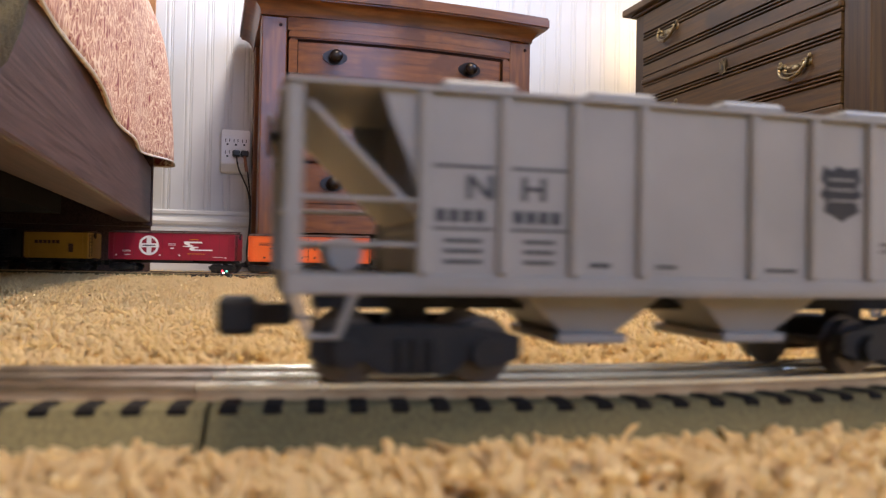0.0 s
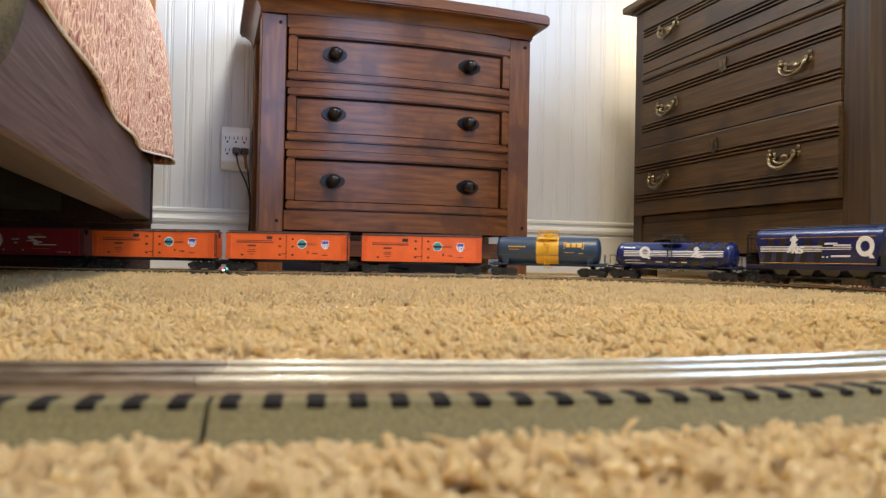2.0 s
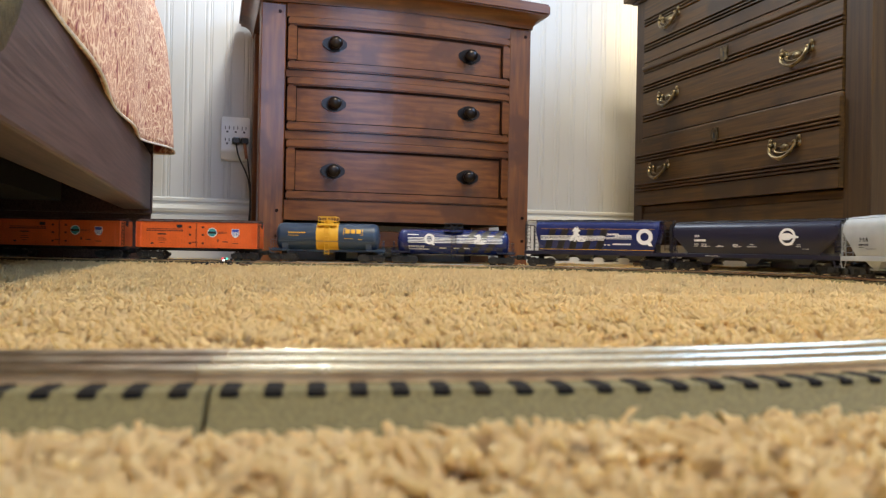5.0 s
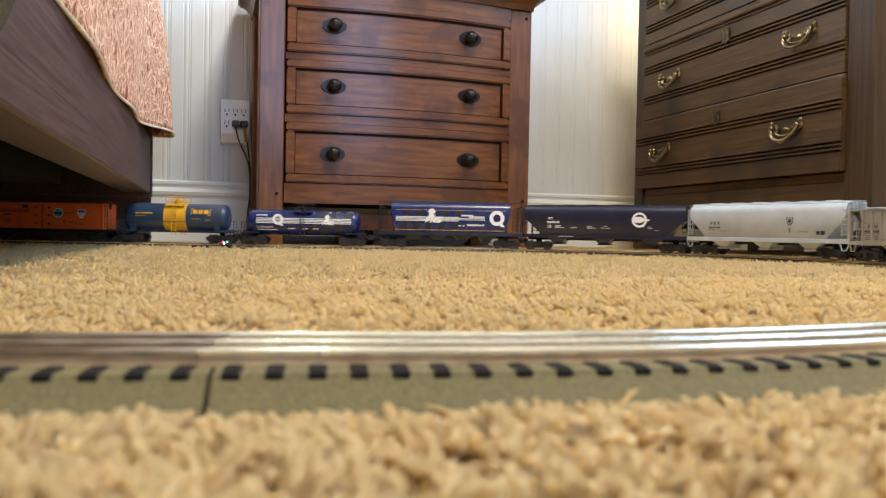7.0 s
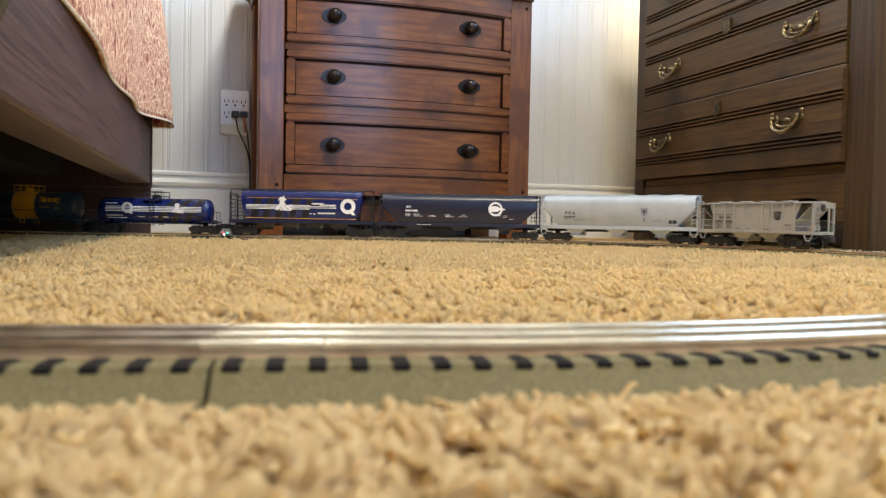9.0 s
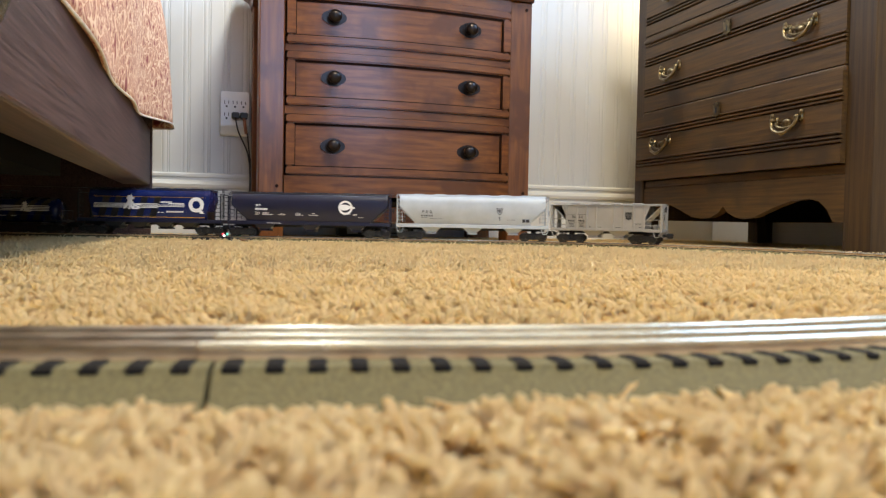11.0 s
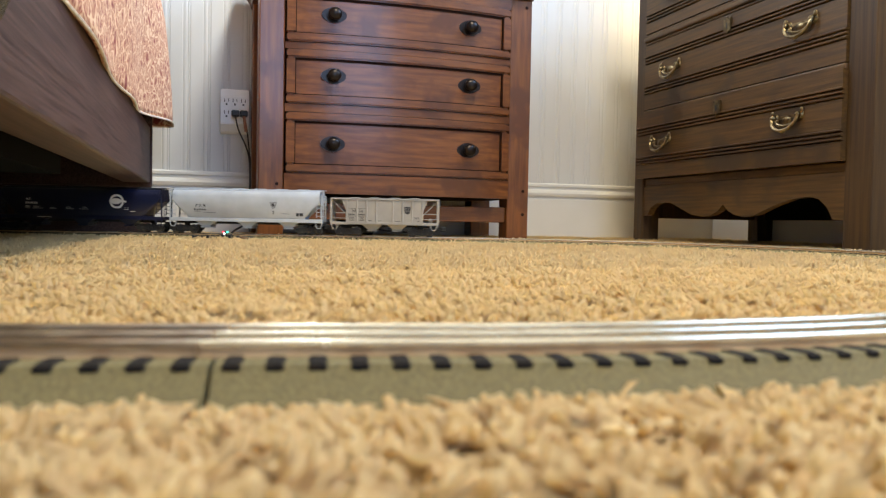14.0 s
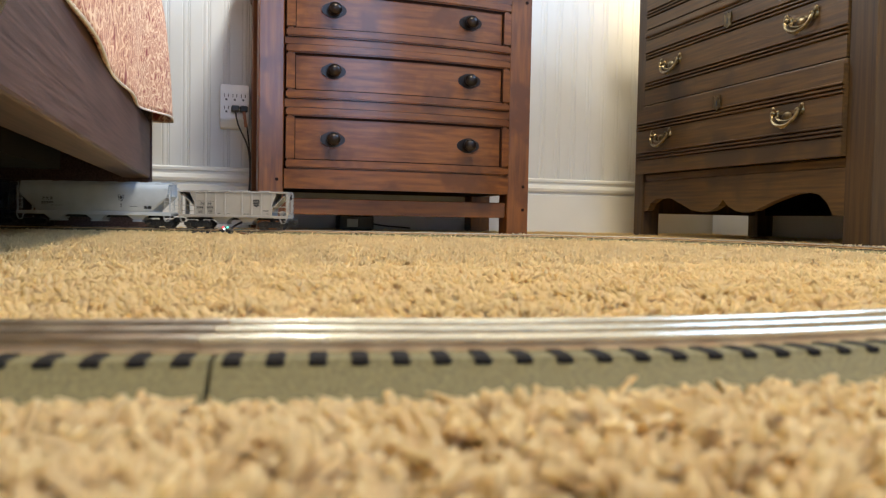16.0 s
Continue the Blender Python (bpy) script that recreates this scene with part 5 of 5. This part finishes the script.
# --- box cars ---
def box_car(s0, L, H, mat, label, roof_mat, half=0.0325, boards=0, door=None):
    c = thing("box_car", pose(0, 0, 0), label, "toy train car", "cars of the toy train")
    e = L / 2 - 0.004
    boxed("body", [((-e, -half, 0.0250), (e, half, H - 0.006))], mat, c, bevel=0.0007)
    bm = bmesh.new()
    loft(bm, [[(x, -half - 0.0012, H - 0.0065), (x, half + 0.0012, H - 0.0065), (x, half + 0.0012, H - 0.0050), (x, 0, H - 0.0010), (x, -half - 0.0012, H - 0.0050)] for x in (-e - 0.001, e + 0.001)])
    part("roof", bm, roof_mat, c)
    boxed("running_board", [((-L / 2, -0.0065, H - 0.0012), (L / 2, 0.0065, H))], roof_mat, c)
    n = 11
    for i in range(n):
        x = -e + 2 * e * (i + 0.5) / n
        boxed("roof_seam", [((x - 0.0008, -half, H - 0.0058), (x + 0.0008, half, H - 0.0030))], roof_mat, c)
    boxed("underframe", [((-L / 2 + 0.002, -0.008, 0.0185), (L / 2 - 0.002, 0.008, 0.0260)), ((-0.045, -half + 0.004, 0.0200), (0.045, half - 0.004, 0.0250))], M_TRUCK, c)
    for sx in (-1, 1):
        ladder(c, sx * (e + 0.0012), 0.014, 0.0270, H - 0.008, 0.012, roof_mat, "y", 7)
        for side in (-1, 1):
            ladder(c, sx * e if sx < 0 else sx * e - 0.010, side * (half + 0.0010), 0.0270, H - 0.008, 0.010, mat, "x", 7)
            bm = bmesh.new()
            bm_sweep(bm, [(sx * (e - 0.006) - 0.005, side * half, 0.0255), (sx * (e - 0.006) - 0.005, side * half, 0.0170), (sx * (e - 0.006) + 0.005, side * half, 0.0170), (sx * (e - 0.006) + 0.005, side * half, 0.0255)], 0.0008, 6)
            part("step", bm, M_TRUCK, c)
    hand_brake(c, -L / 2, 0.012, H - 0.012, -1, M_TRUCK)
    running_gear(c, s0, L, 0.031)
    return c, e


def reefer(s0):
    half, H = 0.0325, 0.0860
    c, e = box_car(s0, 0.262, H, M_ORANGE, "bright orange wooden refrigerator toy car with brown roof", M_BROWN)
    bm_lines = [(-e + 0.003 + k * (2 * e - 0.006) / 40, 0.0262, -e + 0.003 + k * (2 * e - 0.006) / 40 + 0.0003, H - 0.0070) for k in range(41)]
    marks(c, "board_line", M_ORANGE_LINE, bm_lines, half - 0.00012)
    marks(c, "door", M_ORANGE, [(-0.0150, 0.0285, -0.0006, H - 0.0085), (0.0006, 0.0285, 0.0150, H - 0.0085)], half + 0.0004)
    marks(c, "hinge", M_TRUCK, [(s * 0.0135 - 0.0022, z, s * 0.0135 + 0.0022, z + 0.0040) for s in (-1, 1) for z in (0.0330, 0.0510, 0.0670)] + [(-0.0008, 0.0270, 0.0004, H - 0.0080), (-0.0100, 0.0365, 0.0020, 0.0378)], half + 0.0008)
    marks(c, "stencil", M_INK, [(-0.0420, 0.0675, -0.0300, 0.0740), (-0.0960, 0.0320, -0.0905, 0.0355), (-0.1050, 0.0640, -0.0300, 0.0650)], half)
    marks(c, "small_lettering_bar", M_BROWN, [(-0.1050 + k * 0.0052, 0.0595, -0.1012 + k * 0.0052, 0.0622) for k in range(15)] + [(-0.0820, 0.0520, -0.0640, 0.0550), (-0.0800, 0.0440, -0.0660, 0.0452), (-0.0820, 0.0400, -0.0640, 0.0412), (-0.0780, 0.0350, -0.0680, 0.0362),
                                               (0.0420, 0.0590, 0.0640, 0.0597), (0.0430, 0.0568, 0.0630, 0.0575), (0.0440, 0.0380, 0.0470, 0.0440), (0.0550, 0.0380, 0.0660, 0.0400), (0.0760, 0.0350, 0.0880, 0.0365)], half)
    shape(c, "emblem", M_WHITE, disc(0.0330, 0.0585, 0.0100), half)
    shape(c, "emblem_disc", M_GREEN_DISC, disc(0.0330, 0.0585, 0.0085), half + 0.0003)
    marks(c, "emblem_bar", M_INK, [(0.0240, 0.0560, 0.0420, 0.0605)], half + 0.0007)
    shape(c, "shield", M_WHITE, [(0.0745, 0.0665), (0.0895, 0.0665), (0.0905, 0.0560), (0.0870, 0.0500), (0.0820, 0.0475), (0.0770, 0.0500), (0.0735, 0.0560)], half)
    marks(c, "shield_top", M_SHIELD, [(0.0750, 0.0595, 0.0890, 0.0655)], half + 0.0003)
    marks(c, "shield_stripe", M_SHIELD, [(0.0768 + k * 0.0036, 0.0508, 0.0780 + k * 0.0036, 0.0590) for k in range(4)], half + 0.0003)


def crimson_box(s0):
    half, H = 0.0325, 0.0880
    c, e = box_car(s0, 0.272, H, M_CRIMSON, "crimson toy box car with a white ringed cross emblem", M_BROWN)
    marks(c, "seam", M_BROWN, [(-0.120 + k * 0.020, 0.0262, -0.1196 + k * 0.020, H - 0.0072) for k in range(13)], half - 0.0001)
    shape(c, "emblem", M_WHITE, ring(-0.0480, 0.0555, 0.0210, 0.0165), half)
    marks(c, "emblem_cross", M_WHITE, [(-0.0650, 0.0512, -0.0310, 0.0598), (-0.0530, 0.0385, -0.0430, 0.0512), (-0.0530, 0.0598, -0.0430, 0.0725)], half)
    marks(c, "emblem_bar", M_INK, [(-0.0610 + k * 0.0046, 0.0540, -0.0574 + k * 0.0046, 0.0568) for k in range(6)], half + 0.0004)
    shape(c, "logo_stroke", M_WHITE, [(0.0260, 0.0650), (0.0640, 0.0650), (0.0640, 0.0615), (0.0380, 0.0615), (0.0380, 0.0590), (0.0460, 0.0560), (0.0440, 0.0530), (0.0230, 0.0540), (0.0230, 0.0555), (0.0360, 0.0560), (0.0260, 0.0600)], half)
    shape(c, "logo_stroke", M_WHITE, [(0.0420, 0.0545), (0.0560, 0.0540), (0.0560, 0.0515), (0.0480, 0.0510), (0.0480, 0.0485), (0.0860, 0.0485), (0.0860, 0.0460), (0.0420, 0.0455), (0.0360, 0.0490)], half)
    marks(c, "lettering_bar", M_WHITE, [(-0.0080, 0.0590, 0.0080, 0.0600), (-0.0080, 0.0565, 0.0080, 0.0575), (-0.0030, 0.0490, 0.0040, 0.0515), (-0.1040, 0.0440, -0.0860, 0.0450), (-0.1040, 0.0420, -0.0860, 0.0430), (-0.0980, 0.0350, -0.0860, 0.0362),
                                        (0.0870, 0.0320, 0.1080, 0.0330), (-0.1180, 0.0330, -0.1150, 0.0360), (0.1120, 0.0300, 0.1150, 0.0330), (0.0150, 0.0340, 0.0180, 0.0370), (-0.0260, 0.0340, -0.0230, 0.0370)], half)
    marks(c, "logo_bar", M_BAND, [(0.0380, 0.0685, 0.0560, 0.0697), (0.0340, 0.0385, 0.0720, 0.0393)], half)


def yellow_box(s0):
    half, H = 0.0325, 0.0860
    c, e = box_car(s0, 0.140, H, M_YELLOW, "short mustard yellow toy box car under the bed", M_BROWN)
    marks(c, "lettering_bar", M_BROWN, [(-0.045 + k * 0.009, 0.0560, -0.038 + k * 0.009, 0.0630) for k in range(6)] + [(0.026, 0.0380, 0.036, 0.0560)], half)


def black_box(s0):
    box_car(s0, 0.255, 0.0880, M_BLACKPAINT, "plain black toy box car in the bed's shade", M_BLACKPAINT)


two_bay_hopper(0.0595)
grey_hopper(0.3530)
navy_hopper(0.7010)
stripe_hopper(1.0390)
stripe_tank(1.3550)
band_tank(1.6260)
for s in (1.9010, 2.1890, 2.4700):
    reefer(s)
crimson_box(2.7590)
yellow_box(3.0020)
black_box(3.2320)


# ---- the track ----
LEDGE = 0.0190


def swept(name, prof, s0, s1, mat, parent, step=0.02, smooth=False, web=None):
    """A closed profile (side, z) carried along the track from s0 to s1."""
    n = max(2, int((s1 - s0) / step))
    verts, faces, k = [], [], len(prof)
    for i in range(n + 1):
        s = s0 + (s1 - s0) * i / n
        x, y, h = TRACK(s)
        for u, z in prof:
            verts.append((x - u * math.sin(h), y + u * math.cos(h), z))
    for i in range(n):
        for j in range(k):
            faces.append((i * k + j, (i + 1) * k + j, (i + 1) * k + (j + 1) % k, i * k + (j + 1) % k))
    me = bpy.data.meshes.new(name)
    me.from_pydata(verts, [], faces + [tuple(range(k)), tuple(reversed(range(n * k, n * k + k)))])
    me.materials.append(mat)
    if web is not None:  # the rail's side is duller than its head
        me.materials.append(web)
        head = set(range(5, 11))
        for i, p in enumerate(me.polygons):
            p.material_index = 0 if i < n * k and (i % k) in head else 1
    if smooth:
        for p in me.polygons:
            p.use_smooth = True
        me.set_sharp_from_angle(angle=radians(50))
    ob = new(name, me)
    ob.parent = parent
    return ob


BED_PROFILE = [(-0.0500, 0.001), (-0.0300, LEDGE - 0.0018), (-0.0282, LEDGE), (0.0282, LEDGE), (0.0300, LEDGE - 0.0018), (0.0500, 0.001)]


def rail_profile(u):
    h = RAIL_Z
    return [(u - 0.0024, LEDGE - 0.0005), (u + 0.0024, LEDGE - 0.0005), (u + 0.0024, LEDGE + 0.0004), (u + 0.0011, LEDGE + 0.0010), (u + 0.0011, h - 0.0020), (u + 0.0017, h - 0.0014),
            (u + 0.0016, h - 0.0004), (u + 0.0009, h), (u - 0.0009, h), (u - 0.0016, h - 0.0004), (u - 0.0017, h - 0.0014), (u - 0.0011, h - 0.0020), (u - 0.0011, LEDGE + 0.0010), (u - 0.0024, LEDGE + 0.0004)]


def tie_mesh():
    bm = bmesh.new()
    bm_box(bm, (-0.0025, -0.0276, LEDGE - 0.002), (0.0025, 0.0276, LEDGE + 0.0005), 0.0005)
    for s in (-1, 1):  # the ends hang over the slope
        bm_box(bm, (-0.0025, s * 0.0275 if s > 0 else -0.0298, LEDGE - 0.0034), (0.0025, 0.0298 if s > 0 else -0.0275, LEDGE + 0.0002), 0.0006)
    me = bpy.data.meshes.new("tie")
    bm.to_mesh(me)
    bm.free()
    me.materials.append(M_TIE)
    return me


def tracks():
    me = tie_mesh()
    count, first = 24, -0.0742
    step = TRACK.length / count
    for i in range(count):
        s0 = first + i * step
        s1 = s0 + step
        t = thing("track_section", pose(0, 0, 0), "three-rail toy train track on grey-green plastic roadbed", "toy track", "track sections of the loop")
        swept("roadbed", BED_PROFILE, s0 + 0.0057, s1 + 0.0043, M_ROADBED, t)
        for u in (-GAUGE, 0.0, GAUGE):
            swept("rail", rail_profile(u), s0 + 0.0002 + 0.13 * (u + GAUGE), s1 - 0.0002 + 0.13 * (u + GAUGE), M_RAIL_OLD if i == 23 else M_RAIL, t, 0.015, True, M_RAILWEB)
        near = i in (0, 1, 23)
        n = 28
        shift = 0.79 if i == count - 1 else 0.93
        if near:
            for k in range(n):
                s = s0 + step * (k + shift) / n
                x, y, h = TRACK(s)
                ob = new("tie", me)
                ob.parent = t
                ob.matrix_basis = pose(x, y, 0, 0, 0, math.degrees(h))
        else:
            bm = bmesh.new()
            for k in range(n):
                s = s0 + step * (k + 0.55) / n
                x, y, h = TRACK(s)
                m = pose(x, y, 0, 0, 0, math.degrees(h))
                for lo, hi in (((-0.0029, -0.0290, LEDGE - 0.003), (0.0029, 0.0290, LEDGE + 0.0006)),):
                    c = [(a + b) / 2 for a, b in zip(lo, hi)]
                    bmesh.ops.create_cube(bm, size=1.0, matrix=m @ Matrix.LocRotScale(c, None, [b - a for a, b in zip(lo, hi)]))
            tagged(part("ties", bm, M_TIE, t), kind="stuff")


tracks()


def switch_lantern():
    """A small turnout lantern with a red and a green light, and the black switch machine beside the rails."""
    x, y, h = TRACK(2.62)
    p = track_point(2.640, 0.062, 0.0)
    a = thing("switch_lantern", pose(p.x, p.y, 0.0, 0, 0, math.degrees(h)), "tiny track switch lantern glowing red and green", "signal lantern")
    boxed("case", [((-0.012, -0.010, 0.002), (0.012, 0.010, 0.0225)), ((-0.055, -0.006, 0.002), (-0.020, 0.008, 0.0190)), ((0.020, -0.006, 0.002), (0.070, 0.008, 0.0190))], M_PLASTIC_B, a, bevel=0.001)
    boxed("lantern_post", [((-0.0035, -0.0035, 0.0225), (0.0035, 0.0035, 0.0290))], M_PLASTIC_B, a, bevel=0.0008)
    for dx, dz, m in ((0.0045, 0.0275, M_RED), (-0.0045, 0.0275, M_GREEN), (0.0022, 0.0240, M_WHITE_GLOW)):
        bm = bmesh.new()
        bm_ball(bm, (dx, 0.0038, dz), 0.0024, 0.0016, 0.0024, 10)
        part("lens", bm, m, a, smooth=True)


M_RED = material("red_lens", (1.0, 0.06, 0.08), 0.3, emit=2)
M_GREEN = material("green_lens", (0.15, 1.0, 0.75), 0.3, emit=1)
M_WHITE_GLOW = material("white_lens", (1.0, 1.0, 1.0), 0.3, emit=2.5)
switch_lantern()


# ---- the carpet ----
def to_track(x, y):
    """Distance of points from the track's centre line."""
    ss = np.arange(0, TRACK.length, 0.012)
    pts = np.array([TRACK(float(s))[:2] for s in ss], np.float32)
    best = np.full(len(x), 9.0, np.float32)
    for i in range(0, len(pts), 40):
        d = np.hypot(x[:, None] - pts[None, i:i + 40, 0], y[:, None] - pts[None, i:i + 40, 1]).min(1)
        best = np.minimum(best, d)
    return best


def tufts(name, region, pitch, height, radius, rings, sides, seed, keep=None, lean=1.15, cell=0.0062):
    """Twisted yarn ends, one bent tapering strand each, scattered over a rectangle of the floor."""
    rg = np.random.RandomState(seed)
    x0, y0, x1, y1 = region
    gx, gy = np.meshgrid(np.arange(x0, x1, pitch), np.arange(y0, y1, pitch))
    x = (gx + rg.uniform(-0.5, 0.5, gx.shape) * pitch).ravel()
    y = (gy + rg.uniform(-0.5, 0.5, gy.shape) * pitch).ravel()
    a, d = math.radians(YAW), x * math.sin(math.radians(YAW)) + y * math.cos(math.radians(YAW))
    ok = np.ones(len(x), bool) if keep is None else keep(x, y)
    x, y = x[ok], y[ok]
    dist = to_track(x, y)
    ok = dist > 0.0410
    x, y, dist = x[ok], y[ok], dist[ok]
    n = len(x)
    # strands beside the roadbed are pressed aside and stand a little lower
    field = np.sin(x * 31 + 2 * np.sin(y * 17)) * np.sin(y * 27 + 1.7 * np.sin(x * 21))
    clump = np.sin(x * 140 + 3 * np.sin(y * 90)) * np.sin(y * 120 + 3 * np.sin(x * 80))
    h = height * (0.84 + 0.07 * field + 0.10 * clump + rg.uniform(-0.14, 0.12, n)) * np.clip(0.58 + (dist - 0.0410) * 11, 0.58, 1.0)
    # strands lean in small tufts, each with its own direction, and draw together at their tips
    ix, iy = np.floor(x / cell + 0.35 * np.sin(y * 300)).astype(int), np.floor(y / cell + 0.35 * np.sin(x * 270)).astype(int)
    tuft = (ix * 7919 + iy * 10477) % 4099
    ang = rg.uniform(0, 2 * np.pi, 4099)[tuft] + rg.uniform(-0.55, 0.55, n)
    ln = np.clip(rg.uniform(0.10, 0.95, 4099)[tuft] + rg.uniform(-0.15, 0.15, n), 0.05, 1.0) * lean * height
    h *= rg.uniform(0.86, 1.10, 4099)[tuft]
    curl = rg.uniform(-2.4, 2.4, 4099)[tuft] + rg.uniform(-0.9, 0.9, n)
    gx, gy = ((ix + 0.5) * cell - x) * 0.35, ((iy + 0.5) * cell - y) * 0.35
    r = radius * rg.uniform(0.8, 1.25, n)
    verts = np.zeros((n, rings, sides, 3), np.float32)
    for i in range(rings):
        t = (i / (rings - 2) * 0.95 if i < rings - 1 else 1.0) if rings > 4 else i / (rings - 1)
        px = x + gx * t + np.cos(ang + curl * t) * ln * t ** 1.3
        py = y + gy * t + np.sin(ang + curl * t) * ln * t ** 1.3
        droop = np.clip(ln / (lean * height) - 0.25, 0, 1)
        pz = h * (t * (1 + 0.55 * droop) - 0.75 * droop * t ** 2.2)
        rr = r * (0.85 + 0.35 * t) * (1.0 if i < rings - 2 else (0.93 if i < rings - 1 else 0.50))
        for j in range(sides):
            q = 2 * np.pi * j / sides + 2.5 * t + ang
            verts[:, i, j, 0] = px + rr * np.cos(q)
            verts[:, i, j, 1] = py + rr * np.sin(q)
            verts[:, i, j, 2] = pz
    base = (np.arange(n) * rings * sides)[:, None]
    quads = []
    for i in range(rings - 1):
        for j in range(sides):
            quads.append([i * sides + j, i * sides + (j + 1) % sides, (i + 1) * sides + (j + 1) % sides, (i + 1) * sides + j])
    top = (rings - 1) * sides
    quads.append([top + j for j in range(4)] if sides == 4 else [top, top + 1, top + 2, top + 2])
    quads = np.array(quads)
    if sides == 3:
        quads = quads[:-1]
    faces = (base[:, None] + quads[None]).reshape(-1, 4)
    ob = sheet(name, verts.reshape(-1, 3), faces, M_PILE)
    for_smooth = np.ones(len(ob.data.polygons), bool)
    ob.data.polygons.foreach_set("use_smooth", for_smooth)
    return ob


def in_view(x, y):
    """The wedge of floor before the camera's standing place."""
    c, s = math.cos(math.radians(YAW)), math.sin(math.radians(YAW))
    a, d = x * c - y * s, x * s + y * c
    return np.abs(a) < 0.66 * d + 0.05


bands = [((-0.30, 0.03, 0.45, 0.27), 0.0019, 0.0200, 0.00115, 7, 5, 11),
         ((-0.45, 0.27, 1.00, 0.62), 0.0026, 0.0194, 0.00135, 5, 4, 12),
         ((-0.75, 0.62, 1.60, 1.35), 0.0040, 0.0195, 0.00175, 4, 3, 13),
         ((-1.10, 1.35, 1.64, 2.24), 0.0052, 0.0195, 0.00215, 3, 3, 14)]
for region, pitch, height, radius, rings, sides, seed in bands:
    ob = tufts("carpet_pile", region, pitch, height, radius, rings, sides, seed, in_view)
    tagged(ob, "thick beige twisted yarn carpet pile", "carpet", kind="stuff")
# the pile out of sight is plain and low
boxes = [((WALL_W, WALL_S, 0.002), (WALL_X, 0.02, 0.0165)), ((WALL_W, 0.0205, 0.002), (WALL_X, 0.25, 0.0085)), ((WALL_W, 0.2505, 0.002), (WALL_X, 1.35, 0.0125)), ((WALL_W, 1.3505, 0.002), (WALL_X, WALL_Y, 0.0140))]
ob = boxed("carpet_rest", boxes, M_PILE_BASE)
tagged(ob, "beige carpet under the standing pile", "carpet", kind="structure")


def crumb():
    """A dry scrap lying on the pile inside the loop."""
    bm = bmesh.new()
    bm_ball(bm, (0, 0, 0), 0.010, 0.004, 0.0025, 8)
    ob = part("dry_leaf_scrap", bm, M_BROWN_SCRAP, None, at=pose(0.062, 1.46, 0.0205, 0, 12, 25))
    tagged(ob, "small brown scrap lying on the carpet", "scrap")


M_BROWN_SCRAP = material("brown_scrap", (0.16, 0.09, 0.04), 0.9, scale=200)
crumb()


def small_things():
    """What lies on and under the chest, and the wooden strip on the wall behind the quilt."""
    a = thing("power_adapter", pose(0.385, 2.10, 0.018), "black power adapter lying under the chest", "power adapter")
    boxed("body", [((-0.048, -0.030, 0.0), (0.048, 0.030, 0.040))], M_PLASTIC_B, a, bevel=0.004)
    boxed("rating_plate", [((-0.026, -0.0312, 0.008), (0.004, -0.0302, 0.030))], M_GREY, a, "grey rating plate")
    bm = bmesh.new()
    bm_sweep(bm, smooth_line([(0.048, 0.0, 0.018), (0.085, -0.02, 0.012), (0.12, 0.02, 0.010), (0.17, 0.05, 0.006)]), 0.0024, 6)
    part("cord", bm, M_PLASTIC_B, a)
    bm = bmesh.new()
    bm_prism(bm, [(0.60 + 0.18 * i / 12, 1.925 + (0.006 if i % 2 else 0.0)) for i in range(13)] + [(0.78, 2.12), (0.60, 2.12)], "z", 0.7025, 0.7085)
    tagged(part("doily", bm, M_CLOTH, None), "white scalloped cloth doily on the chest", "doily")
    bm = bmesh.new()
    bm_box(bm, (-0.172, 2.2285, 0.652), (-0.152, 2.2492, 1.90), 0.003, 2)
    tagged(part("wooden_strip", bm, M_PINE, None), "narrow orange-brown wooden strip fixed to the wall", "wood trim")


M_CLOTH = material("white_cloth", (0.80, 0.79, 0.76), 0.9, scale=60, bump=0.5, bump_scale=700)
M_PINE = material("orange_pine", (0.42, 0.19, 0.055), 0.4, colour2=(0.27, 0.11, 0.03), scale=24, stretch=(3, 3, 0.2), bump=0.1)
small_things()


def motions():
    """The train runs round the loop at an even speed; trucks swing into the curve and wheels turn."""
    for car, s0, spacing, trucks, sets in CARS:
        rows, swing = [], {t.name: [] for t, x in trucks}
        for i in range(65):
            t = i * 0.25
            s = s0 + gone(t)
            a, b = track_point(s - spacing / 2), track_point(s + spacing / 2)
            d = b - a
            head = math.atan2(d.y, d.x)
            rows.append((t, pose((a.x + b.x) / 2, (a.y + b.y) / 2, RAIL_Z, 0, 0, math.degrees(head))))
            for tr, x in trucks:
                turn = (TRACK(s + x)[2] - head + math.pi) % math.tau - math.pi
                swing[tr.name].append((t, pose(x, 0, 0, 0, 0, math.degrees(turn))))
        walk(car, rows)
        for tr, x in trucks:
            walk(tr, swing[tr.name])
        for ob, x in sets:
            walk(ob, [(k / 15, pose(x, 0, 0.0088) @ Matrix.Rotation(gone(k / 15) / 0.0088, 4, "Y")) for k in range(241)])


motions()
